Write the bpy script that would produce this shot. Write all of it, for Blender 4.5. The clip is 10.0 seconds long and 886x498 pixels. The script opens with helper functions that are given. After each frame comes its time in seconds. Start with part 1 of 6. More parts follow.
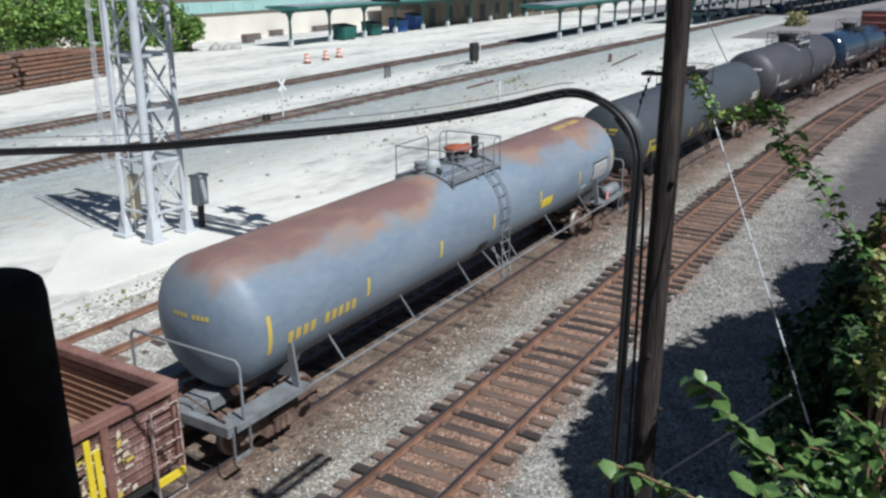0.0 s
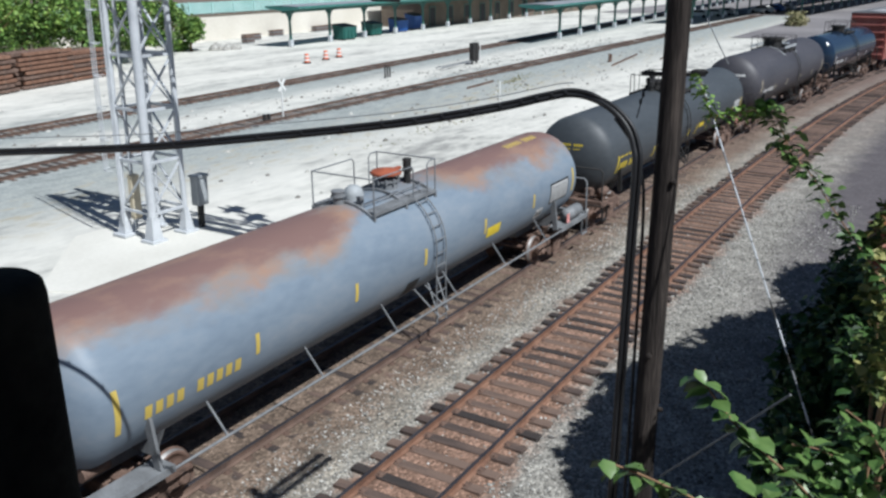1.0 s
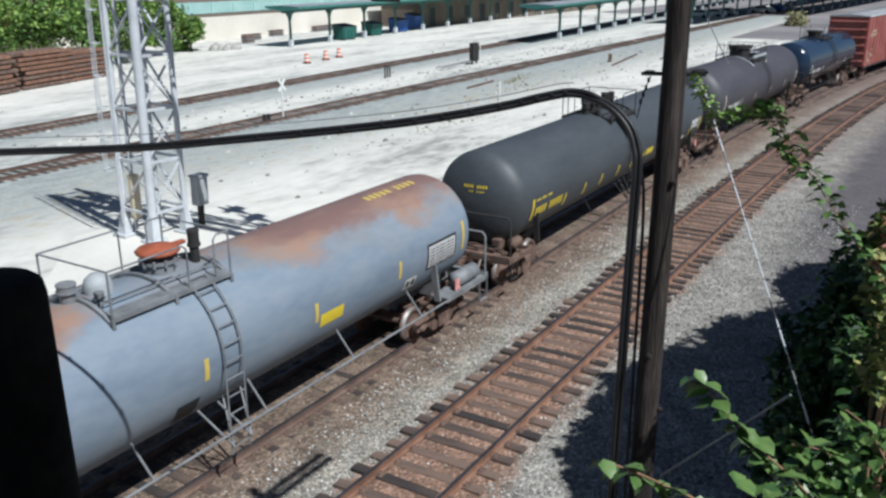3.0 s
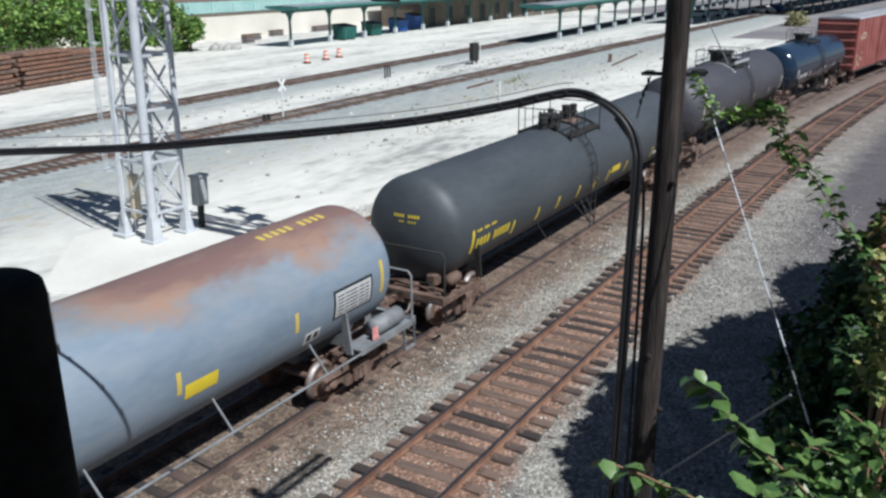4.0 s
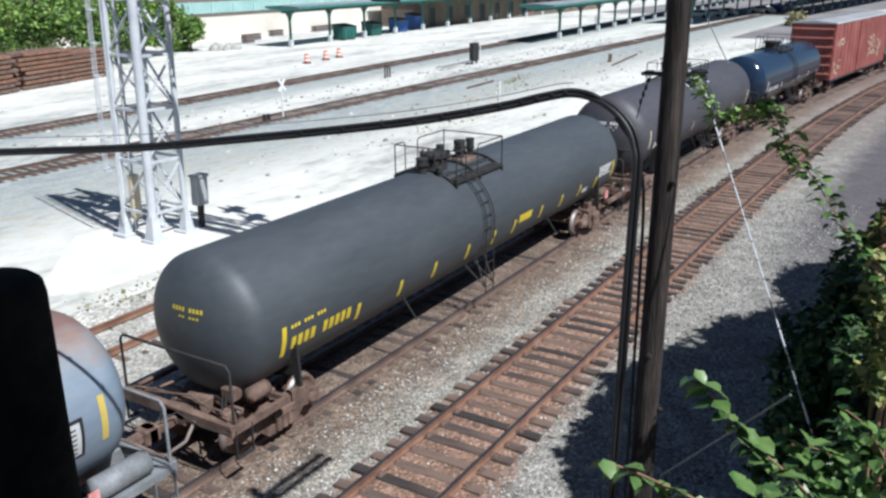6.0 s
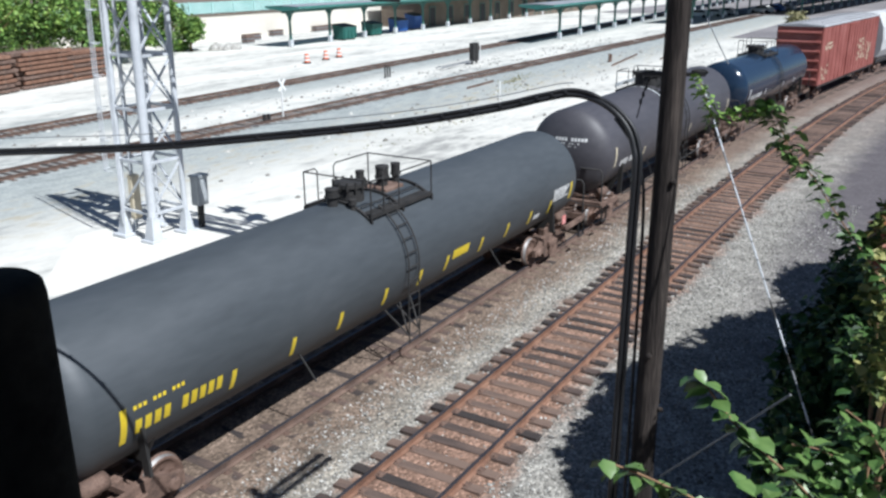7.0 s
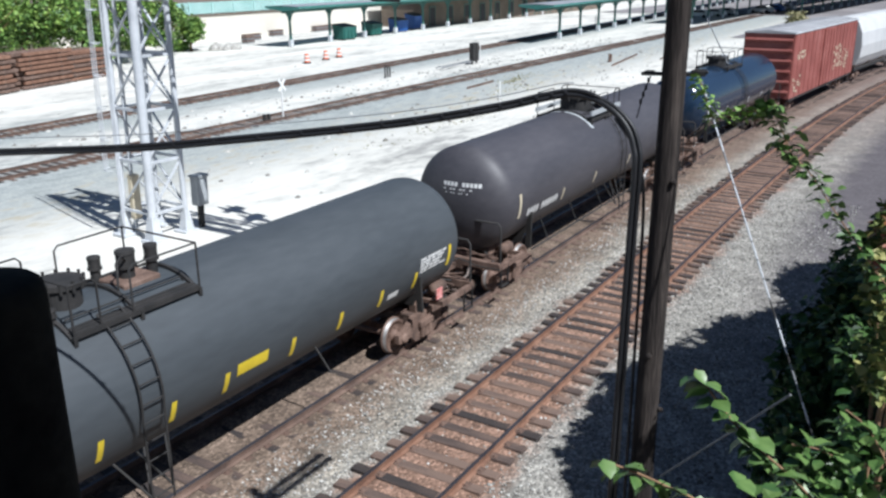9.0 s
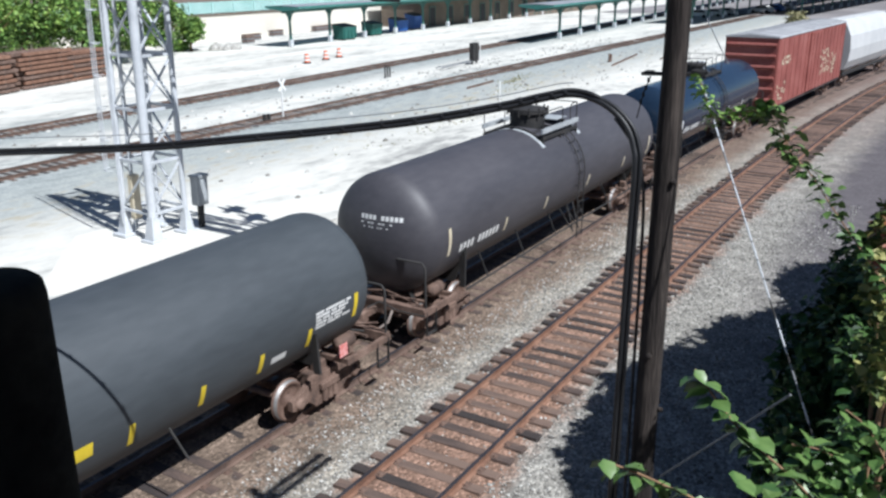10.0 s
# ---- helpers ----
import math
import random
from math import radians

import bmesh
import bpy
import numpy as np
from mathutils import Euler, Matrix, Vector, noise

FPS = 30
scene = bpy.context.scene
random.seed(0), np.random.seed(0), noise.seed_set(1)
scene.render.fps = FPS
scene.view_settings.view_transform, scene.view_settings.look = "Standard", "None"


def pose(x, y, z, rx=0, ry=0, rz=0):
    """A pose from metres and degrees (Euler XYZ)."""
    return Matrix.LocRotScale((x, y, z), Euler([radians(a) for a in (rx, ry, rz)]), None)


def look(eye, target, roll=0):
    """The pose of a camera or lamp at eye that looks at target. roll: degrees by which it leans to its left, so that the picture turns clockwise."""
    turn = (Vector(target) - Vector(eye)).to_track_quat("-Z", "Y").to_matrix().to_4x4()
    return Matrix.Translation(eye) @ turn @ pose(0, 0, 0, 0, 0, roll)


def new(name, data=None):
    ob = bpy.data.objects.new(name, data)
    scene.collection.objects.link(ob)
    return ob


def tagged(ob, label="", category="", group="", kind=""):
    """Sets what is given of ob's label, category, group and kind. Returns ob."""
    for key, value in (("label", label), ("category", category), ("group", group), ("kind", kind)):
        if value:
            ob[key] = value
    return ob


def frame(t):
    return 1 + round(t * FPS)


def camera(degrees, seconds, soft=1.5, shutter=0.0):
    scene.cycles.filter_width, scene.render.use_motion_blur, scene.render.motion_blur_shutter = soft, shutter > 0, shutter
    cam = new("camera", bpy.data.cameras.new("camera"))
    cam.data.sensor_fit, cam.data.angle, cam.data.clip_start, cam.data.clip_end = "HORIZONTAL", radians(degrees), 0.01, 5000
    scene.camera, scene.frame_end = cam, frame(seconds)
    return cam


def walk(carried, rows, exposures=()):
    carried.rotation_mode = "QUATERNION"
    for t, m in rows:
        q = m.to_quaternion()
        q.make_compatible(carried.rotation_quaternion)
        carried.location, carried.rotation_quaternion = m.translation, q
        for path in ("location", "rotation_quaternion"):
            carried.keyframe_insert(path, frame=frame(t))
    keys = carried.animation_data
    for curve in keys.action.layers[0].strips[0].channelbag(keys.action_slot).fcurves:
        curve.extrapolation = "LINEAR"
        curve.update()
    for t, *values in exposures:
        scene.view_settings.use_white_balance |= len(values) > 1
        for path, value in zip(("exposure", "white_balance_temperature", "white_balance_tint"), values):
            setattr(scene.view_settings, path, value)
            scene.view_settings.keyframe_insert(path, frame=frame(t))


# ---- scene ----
cam = camera(55.17, 10.0, soft=2.6, shutter=0.0)
EYE = Vector((0.0, -7.501, 8.708))
PITCH, YAW, ROLL = radians(18.214), radians(31.719), -0.455
AIM = EYE + Vector((math.cos(PITCH) * math.cos(YAW), math.cos(PITCH) * math.sin(YAW), -math.sin(PITCH)))
walk(cam, [(0.0, look(EYE, AIM, ROLL)), (10.0, look(EYE, AIM, ROLL))], exposures=[(0.0, 0.11, 5880, 8.0), (2.7, 0.12, 5880, 8.0), (4.0, 0.15, 5870, 8.2), (5.0, 0.27, 5850, 8.5), (7.0, 0.43, 5820, 9.0), (10.0, 0.44, 5820, 9.5)])

# ---- light ----
SUN_EL, SUN_DIR = 52.0, Vector((-0.26, -1.0, 0.0)).normalized()
world = bpy.data.worlds.new("world")
scene.world = world
world.use_nodes = True
wn = world.node_tree
sky = wn.nodes.new("ShaderNodeTexSky")
sky.sky_type = "NISHITA"
sky.sun_disc = False
sky.sun_elevation = radians(SUN_EL)
sky.sun_rotation = math.atan2(SUN_DIR.x, SUN_DIR.y)
sky.air_density, sky.dust_density = 0.7, 0.3
wn.nodes["Background"].inputs["Strength"].default_value = 0.05
wn.links.new(sky.outputs[0], wn.nodes["Background"].inputs["Color"])
sun_data = bpy.data.lights.new("sun", "SUN")
sun_data.energy, sun_data.angle, sun_data.color = 5.0, radians(0.55), (1.0, 0.965, 0.91)
sun = new("sun", sun_data)
sd = SUN_DIR * math.cos(radians(SUN_EL)) + Vector((0, 0, math.sin(radians(SUN_EL))))
sun.matrix_world = look(sd * 100, (0, 0, 0))

# ---- materials ----


def mat(name, colors, rough=0.7, metal=0.0, scale=3.0, fine=40.0, bump=0.2, stretch=(1, 1, 1), vary=0.0, spec=0.5, detail=6.0, fine_mix=0.35, island=False):
    """Base colours mixed by a broad noise and a fine one, with relief from the fine noise."""
    m = bpy.data.materials.new(name)
    m.use_nodes = True
    t = m.node_tree
    n, l = t.nodes, t.links
    bs = n["Principled BSDF"]
    bs.inputs["Roughness"].default_value = rough
    bs.inputs["Metallic"].default_value = metal
    bs.inputs["Specular IOR Level"].default_value = spec
    tc = n.new("ShaderNodeTexCoord")
    mp = n.new("ShaderNodeMapping")
    mp.inputs["Scale"].default_value = stretch
    l.new(tc.outputs["Object"], mp.inputs[0])
    a = n.new("ShaderNodeTexNoise")
    a.inputs["Scale"].default_value, a.inputs["Detail"].default_value = scale, detail
    b = n.new("ShaderNodeTexNoise")
    b.inputs["Scale"].default_value, b.inputs["Detail"].default_value = fine, 4.0
    l.new(mp.outputs[0], a.inputs["Vector"])
    l.new(mp.outputs[0], b.inputs["Vector"])
    mix = n.new("ShaderNodeMath")
    mix.operation = "MULTIPLY_ADD"
    l.new(b.outputs["Fac"], mix.inputs[0])
    mix.inputs[1].default_value = fine_mix
    sc = n.new("ShaderNodeMath")
    sc.operation = "MULTIPLY"
    l.new(a.outputs["Fac"], sc.inputs[0])
    sc.inputs[1].default_value = 1 - fine_mix
    l.new(sc.outputs[0], mix.inputs[2])
    last = mix.outputs[0]
    if vary:
        oi = n.new("ShaderNodeNewGeometry" if island else "ShaderNodeObjectInfo")
        v = n.new("ShaderNodeMath")
        v.operation = "MULTIPLY_ADD"
        l.new(oi.outputs["Random Per Island" if island else "Random"], v.inputs[0])
        v.inputs[1].default_value = vary
        ad = n.new("ShaderNodeMath")
        ad.operation = "SUBTRACT"
        l.new(last, ad.inputs[0])
        ad.inputs[1].default_value = vary / 2
        l.new(ad.outputs[0], v.inputs[2])
        last = v.outputs[0]
    r = n.new("ShaderNodeValToRGB")
    el = r.color_ramp.elements
    for i, c in enumerate(colors):
        at = 0.33 + 0.34 * i / max(1, len(colors) - 1)
        if i < 2:
            el[i].position = at
        else:
            el.new(at)
        el[i].color = (*c, 1)
    l.new(last, r.inputs[0])
    l.new(r.outputs[0], bs.inputs["Base Color"])
    if bump:
        bp = n.new("ShaderNodeBump")
        bp.inputs["Strength"].default_value, bp.inputs["Distance"].default_value = bump, 0.02
        l.new(b.outputs["Fac"], bp.inputs["Height"])
        l.new(bp.outputs[0], bs.inputs["Normal"])
    return m


M = {}
M["ballast_rusty"] = mat("ballast_rusty", [(0.085, 0.062, 0.048), (0.155, 0.115, 0.09), (0.25, 0.20, 0.16)], 0.95, scale=0.7, fine=14, bump=1.0, fine_mix=0.55)
M["stone"] = mat("stone", [(0.17, 0.162, 0.145), (0.29, 0.28, 0.255), (0.50, 0.485, 0.45)], 0.95, scale=3, fine=30, bump=0.5, vary=0.5, island=True)
M["concrete"] = mat("concrete", [(0.58, 0.56, 0.50), (0.69, 0.67, 0.61)], 0.9, scale=0.4, fine=8, bump=0.2)
M["rail"] = mat("rail", [(0.11, 0.056, 0.036), (0.19, 0.098, 0.062), (0.26, 0.15, 0.10)], 0.8, scale=2, fine=30, bump=0.3)
M["rail_dull"] = mat("rail_dull", [(0.075, 0.05, 0.04), (0.13, 0.084, 0.064), (0.20, 0.135, 0.104)], 0.85, scale=2, fine=30, bump=0.3)
M["rail_top"] = mat("rail_top", [(0.045, 0.043, 0.05), (0.085, 0.08, 0.09)], 0.42, 0.5, scale=2, fine=20, bump=0.1)
M["tie"] = mat("tie", [(0.035, 0.028, 0.026), (0.085, 0.06, 0.05), (0.165, 0.112, 0.086)], 0.9, scale=1.3, fine=16, bump=0.6, vary=0.42, stretch=(3, 0.5, 1))
M["dark_steel"] = mat("dark_steel", [(0.013, 0.013, 0.013), (0.034, 0.031, 0.029)], 0.75, scale=3, fine=30, bump=0.2)
M["rust_steel"] = mat("rust_steel", [(0.06, 0.04, 0.032), (0.14, 0.088, 0.066), (0.23, 0.155, 0.12)], 0.85, scale=3, fine=25, bump=0.3)
M["grit_steel"] = mat("grit_steel", [(0.16, 0.13, 0.115), (0.30, 0.25, 0.22)], 0.8, scale=4, fine=25, bump=0.2)
M["grey_steel"] = mat("grey_steel", [(0.12, 0.125, 0.13), (0.24, 0.25, 0.26)], 0.6, scale=3, fine=25, bump=0.15)
M["galv"] = mat("galv", [(0.42, 0.44, 0.46), (0.58, 0.60, 0.62)], 0.55, 0.0, scale=2, fine=20, bump=0.1)
M["wheel"] = mat("wheel", [(0.10, 0.06, 0.045), (0.2, 0.13, 0.10)], 0.7, 0.2, scale=4, fine=25, bump=0.2)
M["tread"] = mat("tread", [(0.2, 0.19, 0.185), (0.34, 0.33, 0.32)], 0.55, 0.6, scale=4, fine=25, bump=0.05)
M["pole"] = mat("pole", [(0.012, 0.010, 0.009), (0.034, 0.028, 0.025), (0.078, 0.064, 0.055)], 0.95, scale=5, fine=22, bump=1.0, spec=0.2, stretch=(3, 3, 0.25))
M["cable"] = mat("cable", [(0.008, 0.008, 0.009), (0.016, 0.016, 0.018)], 0.5, scale=4, fine=30, bump=0.1)
# Near-black base colour takes in part of the shade over the post.
M["post_black"] = mat("post_black", [(0.008, 0.008, 0.008), (0.03, 0.03, 0.024)], 0.9, spec=0.05, scale=4, fine=30, bump=0.2)
# Darker copy of leaf; the shade over the shrubs is in its colour.
M["leaf_shaded"] = mat("leaf_shaded", [(0.014, 0.036, 0.010), (0.032, 0.075, 0.018), (0.07, 0.13, 0.035)], 0.5, spec=0.3, scale=2.5, fine=9, bump=0.1, vary=0.5, island=True)
M["leaf_olive"] = mat("leaf_olive", [(0.05, 0.08, 0.018), (0.13, 0.165, 0.04), (0.26, 0.25, 0.08)], 0.55, spec=0.3, scale=2.5, fine=9, bump=0.1, vary=0.6, island=True)
M["leaf"] = mat("leaf", [(0.020, 0.050, 0.011), (0.050, 0.108, 0.025), (0.115, 0.19, 0.052)], 0.42, scale=2.5, fine=9, bump=0.1, vary=0.5, island=True)
M["leaf_red"] = mat("leaf_red", [(0.12, 0.06, 0.02), (0.25, 0.07, 0.04), (0.18, 0.16, 0.04)], 0.55, scale=2.5, fine=9, bump=0.1, vary=0.6, island=True)
M["leaf_tree"] = mat("leaf_tree", [(0.05, 0.11, 0.018), (0.12, 0.23, 0.04), (0.24, 0.35, 0.07)], 0.6, scale=0.35, fine=2, bump=0.0, vary=0.45, island=True)
M["stem"] = mat("stem", [(0.16, 0.09, 0.05), (0.28, 0.17, 0.09)], 0.8, scale=4, fine=25, bump=0.2)
M["yellow"] = mat("yellow", [(0.62, 0.46, 0.02), (0.78, 0.6, 0.04)], 0.5, scale=2, fine=20, bump=0.05)
M["yellow_worn"] = mat("yellow_worn", [(0.50, 0.38, 0.10), (0.62, 0.46, 0.09)], 0.6, scale=2, fine=20, bump=0.05)
M["white"] = mat("white", [(0.62, 0.62, 0.60), (0.8, 0.8, 0.78)], 0.6, scale=2, fine=20, bump=0.05)
M["cream"] = mat("cream", [(0.5, 0.42, 0.28), (0.66, 0.6, 0.46)], 0.6, scale=2, fine=20, bump=0.05)
M["black_paint"] = mat("black_paint", [(0.012, 0.012, 0.013), (0.022, 0.022, 0.024)], 0.6, scale=2, fine=20, bump=0.05)
M["green_roof"] = mat("green_roof", [(0.03, 0.14, 0.12), (0.06, 0.22, 0.19)], 0.6, scale=1, fine=12, bump=0.1)
M["canopy_top"] = mat("canopy_top", [(0.20, 0.21, 0.235), (0.30, 0.31, 0.33)], 0.8, scale=0.4, fine=6, bump=0.15)
M["green_iron"] = mat("green_iron", [(0.03, 0.10, 0.085), (0.06, 0.16, 0.14)], 0.6, scale=1, fine=12, bump=0.1)
M["green_bin"] = mat("green_bin", [(0.015, 0.09, 0.075), (0.03, 0.14, 0.115)], 0.55, scale=1, fine=12, bump=0.1)
M["blue_bin"] = mat("blue_bin", [(0.02, 0.08, 0.28), (0.04, 0.13, 0.4)], 0.5, scale=1, fine=12, bump=0.1)
M["brown_wall"] = mat("brown_wall", [(0.11, 0.085, 0.065), (0.19, 0.15, 0.115)], 0.9, scale=0.5, fine=6, bump=0.3)
M["beige_wall"] = mat("beige_wall", [(0.60, 0.56, 0.48), (0.74, 0.70, 0.62)], 0.9, scale=0.2, fine=3, bump=0.2)
M["turquoise"] = mat("turquoise", [(0.30, 0.52, 0.48), (0.45, 0.66, 0.62)], 0.7, scale=0.5, fine=6, bump=0.1)
M["orange"] = mat("orange", [(0.65, 0.12, 0.05), (0.75, 0.2, 0.08)], 0.6, scale=2, fine=20, bump=0.05)
M["box_red"] = mat("box_red", [(0.17, 0.045, 0.036), (0.25, 0.072, 0.058), (0.33, 0.125, 0.105)], 0.65, scale=0.6, fine=8, bump=0.15)
M["box_roof"] = mat("box_roof", [(0.35, 0.35, 0.36), (0.5, 0.5, 0.5)], 0.6, 0.2, scale=0.6, fine=8, bump=0.15)
M["hopper"] = mat("hopper", [(0.44, 0.45, 0.45), (0.58, 0.58, 0.57)], 0.6, scale=0.4, fine=6, bump=0.1)
M["gondola"] = mat("gondola", [(0.12, 0.052, 0.042), (0.20, 0.098, 0.076), (0.29, 0.17, 0.135)], 0.85, scale=1.2, fine=18, bump=0.3)
M["gondola_side"] = mat("gondola_side", [(0.075, 0.035, 0.03), (0.14, 0.07, 0.056), (0.19, 0.105, 0.088), (0.46, 0.36, 0.32)], 0.8, scale=4.5, fine=22, bump=0.3, stretch=(1.6, 1, 0.45))
M["chipped"] = mat("chipped", [(0.13, 0.065, 0.05), (0.36, 0.27, 0.24), (0.62, 0.58, 0.55)], 0.75, scale=9, fine=30, bump=0.2)
M["gondola_inside"] = mat("gondola_inside", [(0.14, 0.07, 0.042), (0.24, 0.135, 0.085), (0.32, 0.21, 0.14)], 0.9, scale=0.8, fine=12, bump=0.3)
M["tank_black"] = mat("tank_black", [(0.040, 0.046, 0.052), (0.052, 0.060, 0.067), (0.066, 0.074, 0.082)], 0.56, scale=0.5, fine=5, bump=0.03, stretch=(0.4, 1, 1.5))
M["tank_dark"] = mat("tank_dark", [(0.041, 0.040, 0.047), (0.056, 0.054, 0.062), (0.072, 0.069, 0.077)], 0.55, scale=0.5, fine=5, bump=0.03, stretch=(0.4, 1, 1.5))
M["tank_blue"] = mat("tank_blue", [(0.010, 0.020, 0.038), (0.016, 0.031, 0.058)], 0.13, scale=0.5, fine=5, bump=0.03, stretch=(0.4, 1, 1.5))
M["cabinet"] = mat("cabinet", [(0.28, 0.30, 0.31), (0.4, 0.42, 0.43)], 0.6, scale=2, fine=20, bump=0.1)
M["red_sign"] = mat("red_sign", [(0.5, 0.08, 0.06), (0.8, 0.5, 0.48)], 0.6, scale=6, fine=20, bump=0.0)
M["valve_orange"] = mat("valve_orange", [(0.24, 0.06, 0.03), (0.40, 0.11, 0.05)], 0.7, scale=6, fine=20, bump=0.2)


def tank_grey():
    """Faded grey paint with rust that has spread from the crown and hangs down in ragged patches."""
    m = mat("tank_grey", [(0.148, 0.190, 0.242), (0.188, 0.233, 0.284), (0.232, 0.266, 0.306)], 0.55, scale=0.9, fine=6, bump=0.04, stretch=(0.5, 1, 1.2))
    t = m.node_tree
    n, l = t.nodes, t.links
    bs = n["Principled BSDF"]
    base = bs.inputs["Base Color"].links[0].from_socket
    tc = n.new("ShaderNodeTexCoord")
    sep = n.new("ShaderNodeSeparateXYZ")
    l.new(tc.outputs["Object"], sep.inputs[0])
    # the crown kept its paint round the walkway
    kept = ranged(n, l, maths(n, l, "ABSOLUTE", maths(n, l, "ADD", sep.outputs["X"], -0.2)), 0.6, 3.0, -0.42, 0.0)
    rust_z = maths(n, l, "ADD", sep.outputs["Z"], kept)

    def rusty(prev, color, z_at, gain, scale, stretch, amount, seed):
        mp = n.new("ShaderNodeMapping")
        mp.inputs["Scale"].default_value = stretch
        mp.inputs["Location"].default_value = (seed, seed * 2, 0)
        l.new(tc.outputs["Object"], mp.inputs[0])
        no = n.new("ShaderNodeTexNoise")
        no.inputs["Scale"].default_value, no.inputs["Detail"].default_value = scale, 7.0
        no.inputs["Roughness"].default_value = 0.62
        l.new(mp.outputs[0], no.inputs["Vector"])
        a = n.new("ShaderNodeMath")
        a.operation = "MULTIPLY_ADD"
        l.new(no.outputs["Fac"], a.inputs[0])
        a.inputs[1].default_value = amount
        l.new(rust_z, a.inputs[2])
        mr = n.new("ShaderNodeMapRange")
        mr.inputs["From Min"].default_value = z_at
        mr.inputs["From Max"].default_value = z_at + gain
        l.new(a.outputs[0], mr.inputs["Value"])
        mx = n.new("ShaderNodeMix")
        mx.data_type = "RGBA"
        l.new(mr.outputs[0], mx.inputs["Factor"])
        l.new(prev, mx.inputs["A"])
        mx.inputs["B"].default_value = (*color, 1)
        return mx.outputs["Result"]

    c = rusty(base, (0.215, 0.20, 0.185), 4.30, 0.7, 0.8, (0.6, 1, 0.7), 2.4, 7.0)
    c = rusty(c, (0.29, 0.185, 0.135), 4.62, 0.45, 0.95, (0.55, 1, 0.6), 2.6, 3.0)
    c = rusty(c, (0.19, 0.115, 0.10), 4.10, 0.3, 1.1, (0.5, 1, 0.6), 1.3, 11.0)
    l.new(c, bs.inputs["Base Color"])
    return m




def ramp_of(n, stops):
    r = n.new("ShaderNodeValToRGB")
    el = r.color_ramp.elements
    for i, (at, c) in enumerate(stops):
        if i < 2:
            el[i].position = at
        else:
            el.new(at)
        el[i].color = (*c, 1) if isinstance(c, tuple) else (c, c, c, 1)
    return r


def maths(n, l, op, a, b=None, c=None):
    m = n.new("ShaderNodeMath")
    m.operation = op
    for k, q in enumerate((a, b, c)):
        if q is None:
            continue
        if isinstance(q, (int, float)):
            m.inputs[k].default_value = q
        else:
            l.new(q, m.inputs[k])
    return m.outputs[0]


def ranged(n, l, value, a, b, lo=0.0, hi=1.0):
    m = n.new("ShaderNodeMapRange")
    for k, q in zip(("From Min", "From Max", "To Min", "To Max"), (a, b, lo, hi)):
        m.inputs[k].default_value = q
    l.new(value, m.inputs["Value"])
    return m.outputs[0]


def blend(n, l, fac, a, b):
    m = n.new("ShaderNodeMix")
    m.data_type = "RGBA"
    for key, q in (("Factor", fac), ("A", a), ("B", b)):
        if isinstance(q, tuple):
            m.inputs[key].default_value = (*q, 1)
        elif isinstance(q, float):
            m.inputs[key].default_value = q
        else:
            l.new(q, m.inputs[key])
    return m.outputs["Result"]


def noise_of(n, l, vec, scale, detail=5.0, stretch=None, rough=0.55):
    if stretch:
        mp = n.new("ShaderNodeMapping")
        mp.inputs["Scale"].default_value = stretch
        l.new(vec, mp.inputs[0])
        vec = mp.outputs[0]
    a = n.new("ShaderNodeTexNoise")
    a.inputs["Scale"].default_value, a.inputs["Detail"].default_value, a.inputs["Roughness"].default_value = scale, detail, rough
    l.new(vec, a.inputs["Vector"])
    return a.outputs["Fac"]


def bare(name):
    m = bpy.data.materials.new(name)
    m.use_nodes = True
    n, l = m.node_tree.nodes, m.node_tree.links
    bs = n["Principled BSDF"]
    bs.inputs["Roughness"].default_value = 0.95
    bs.inputs["Specular IOR Level"].default_value = 0.25
    return m, n, l, bs, n.new("ShaderNodeTexCoord").outputs["Object"]


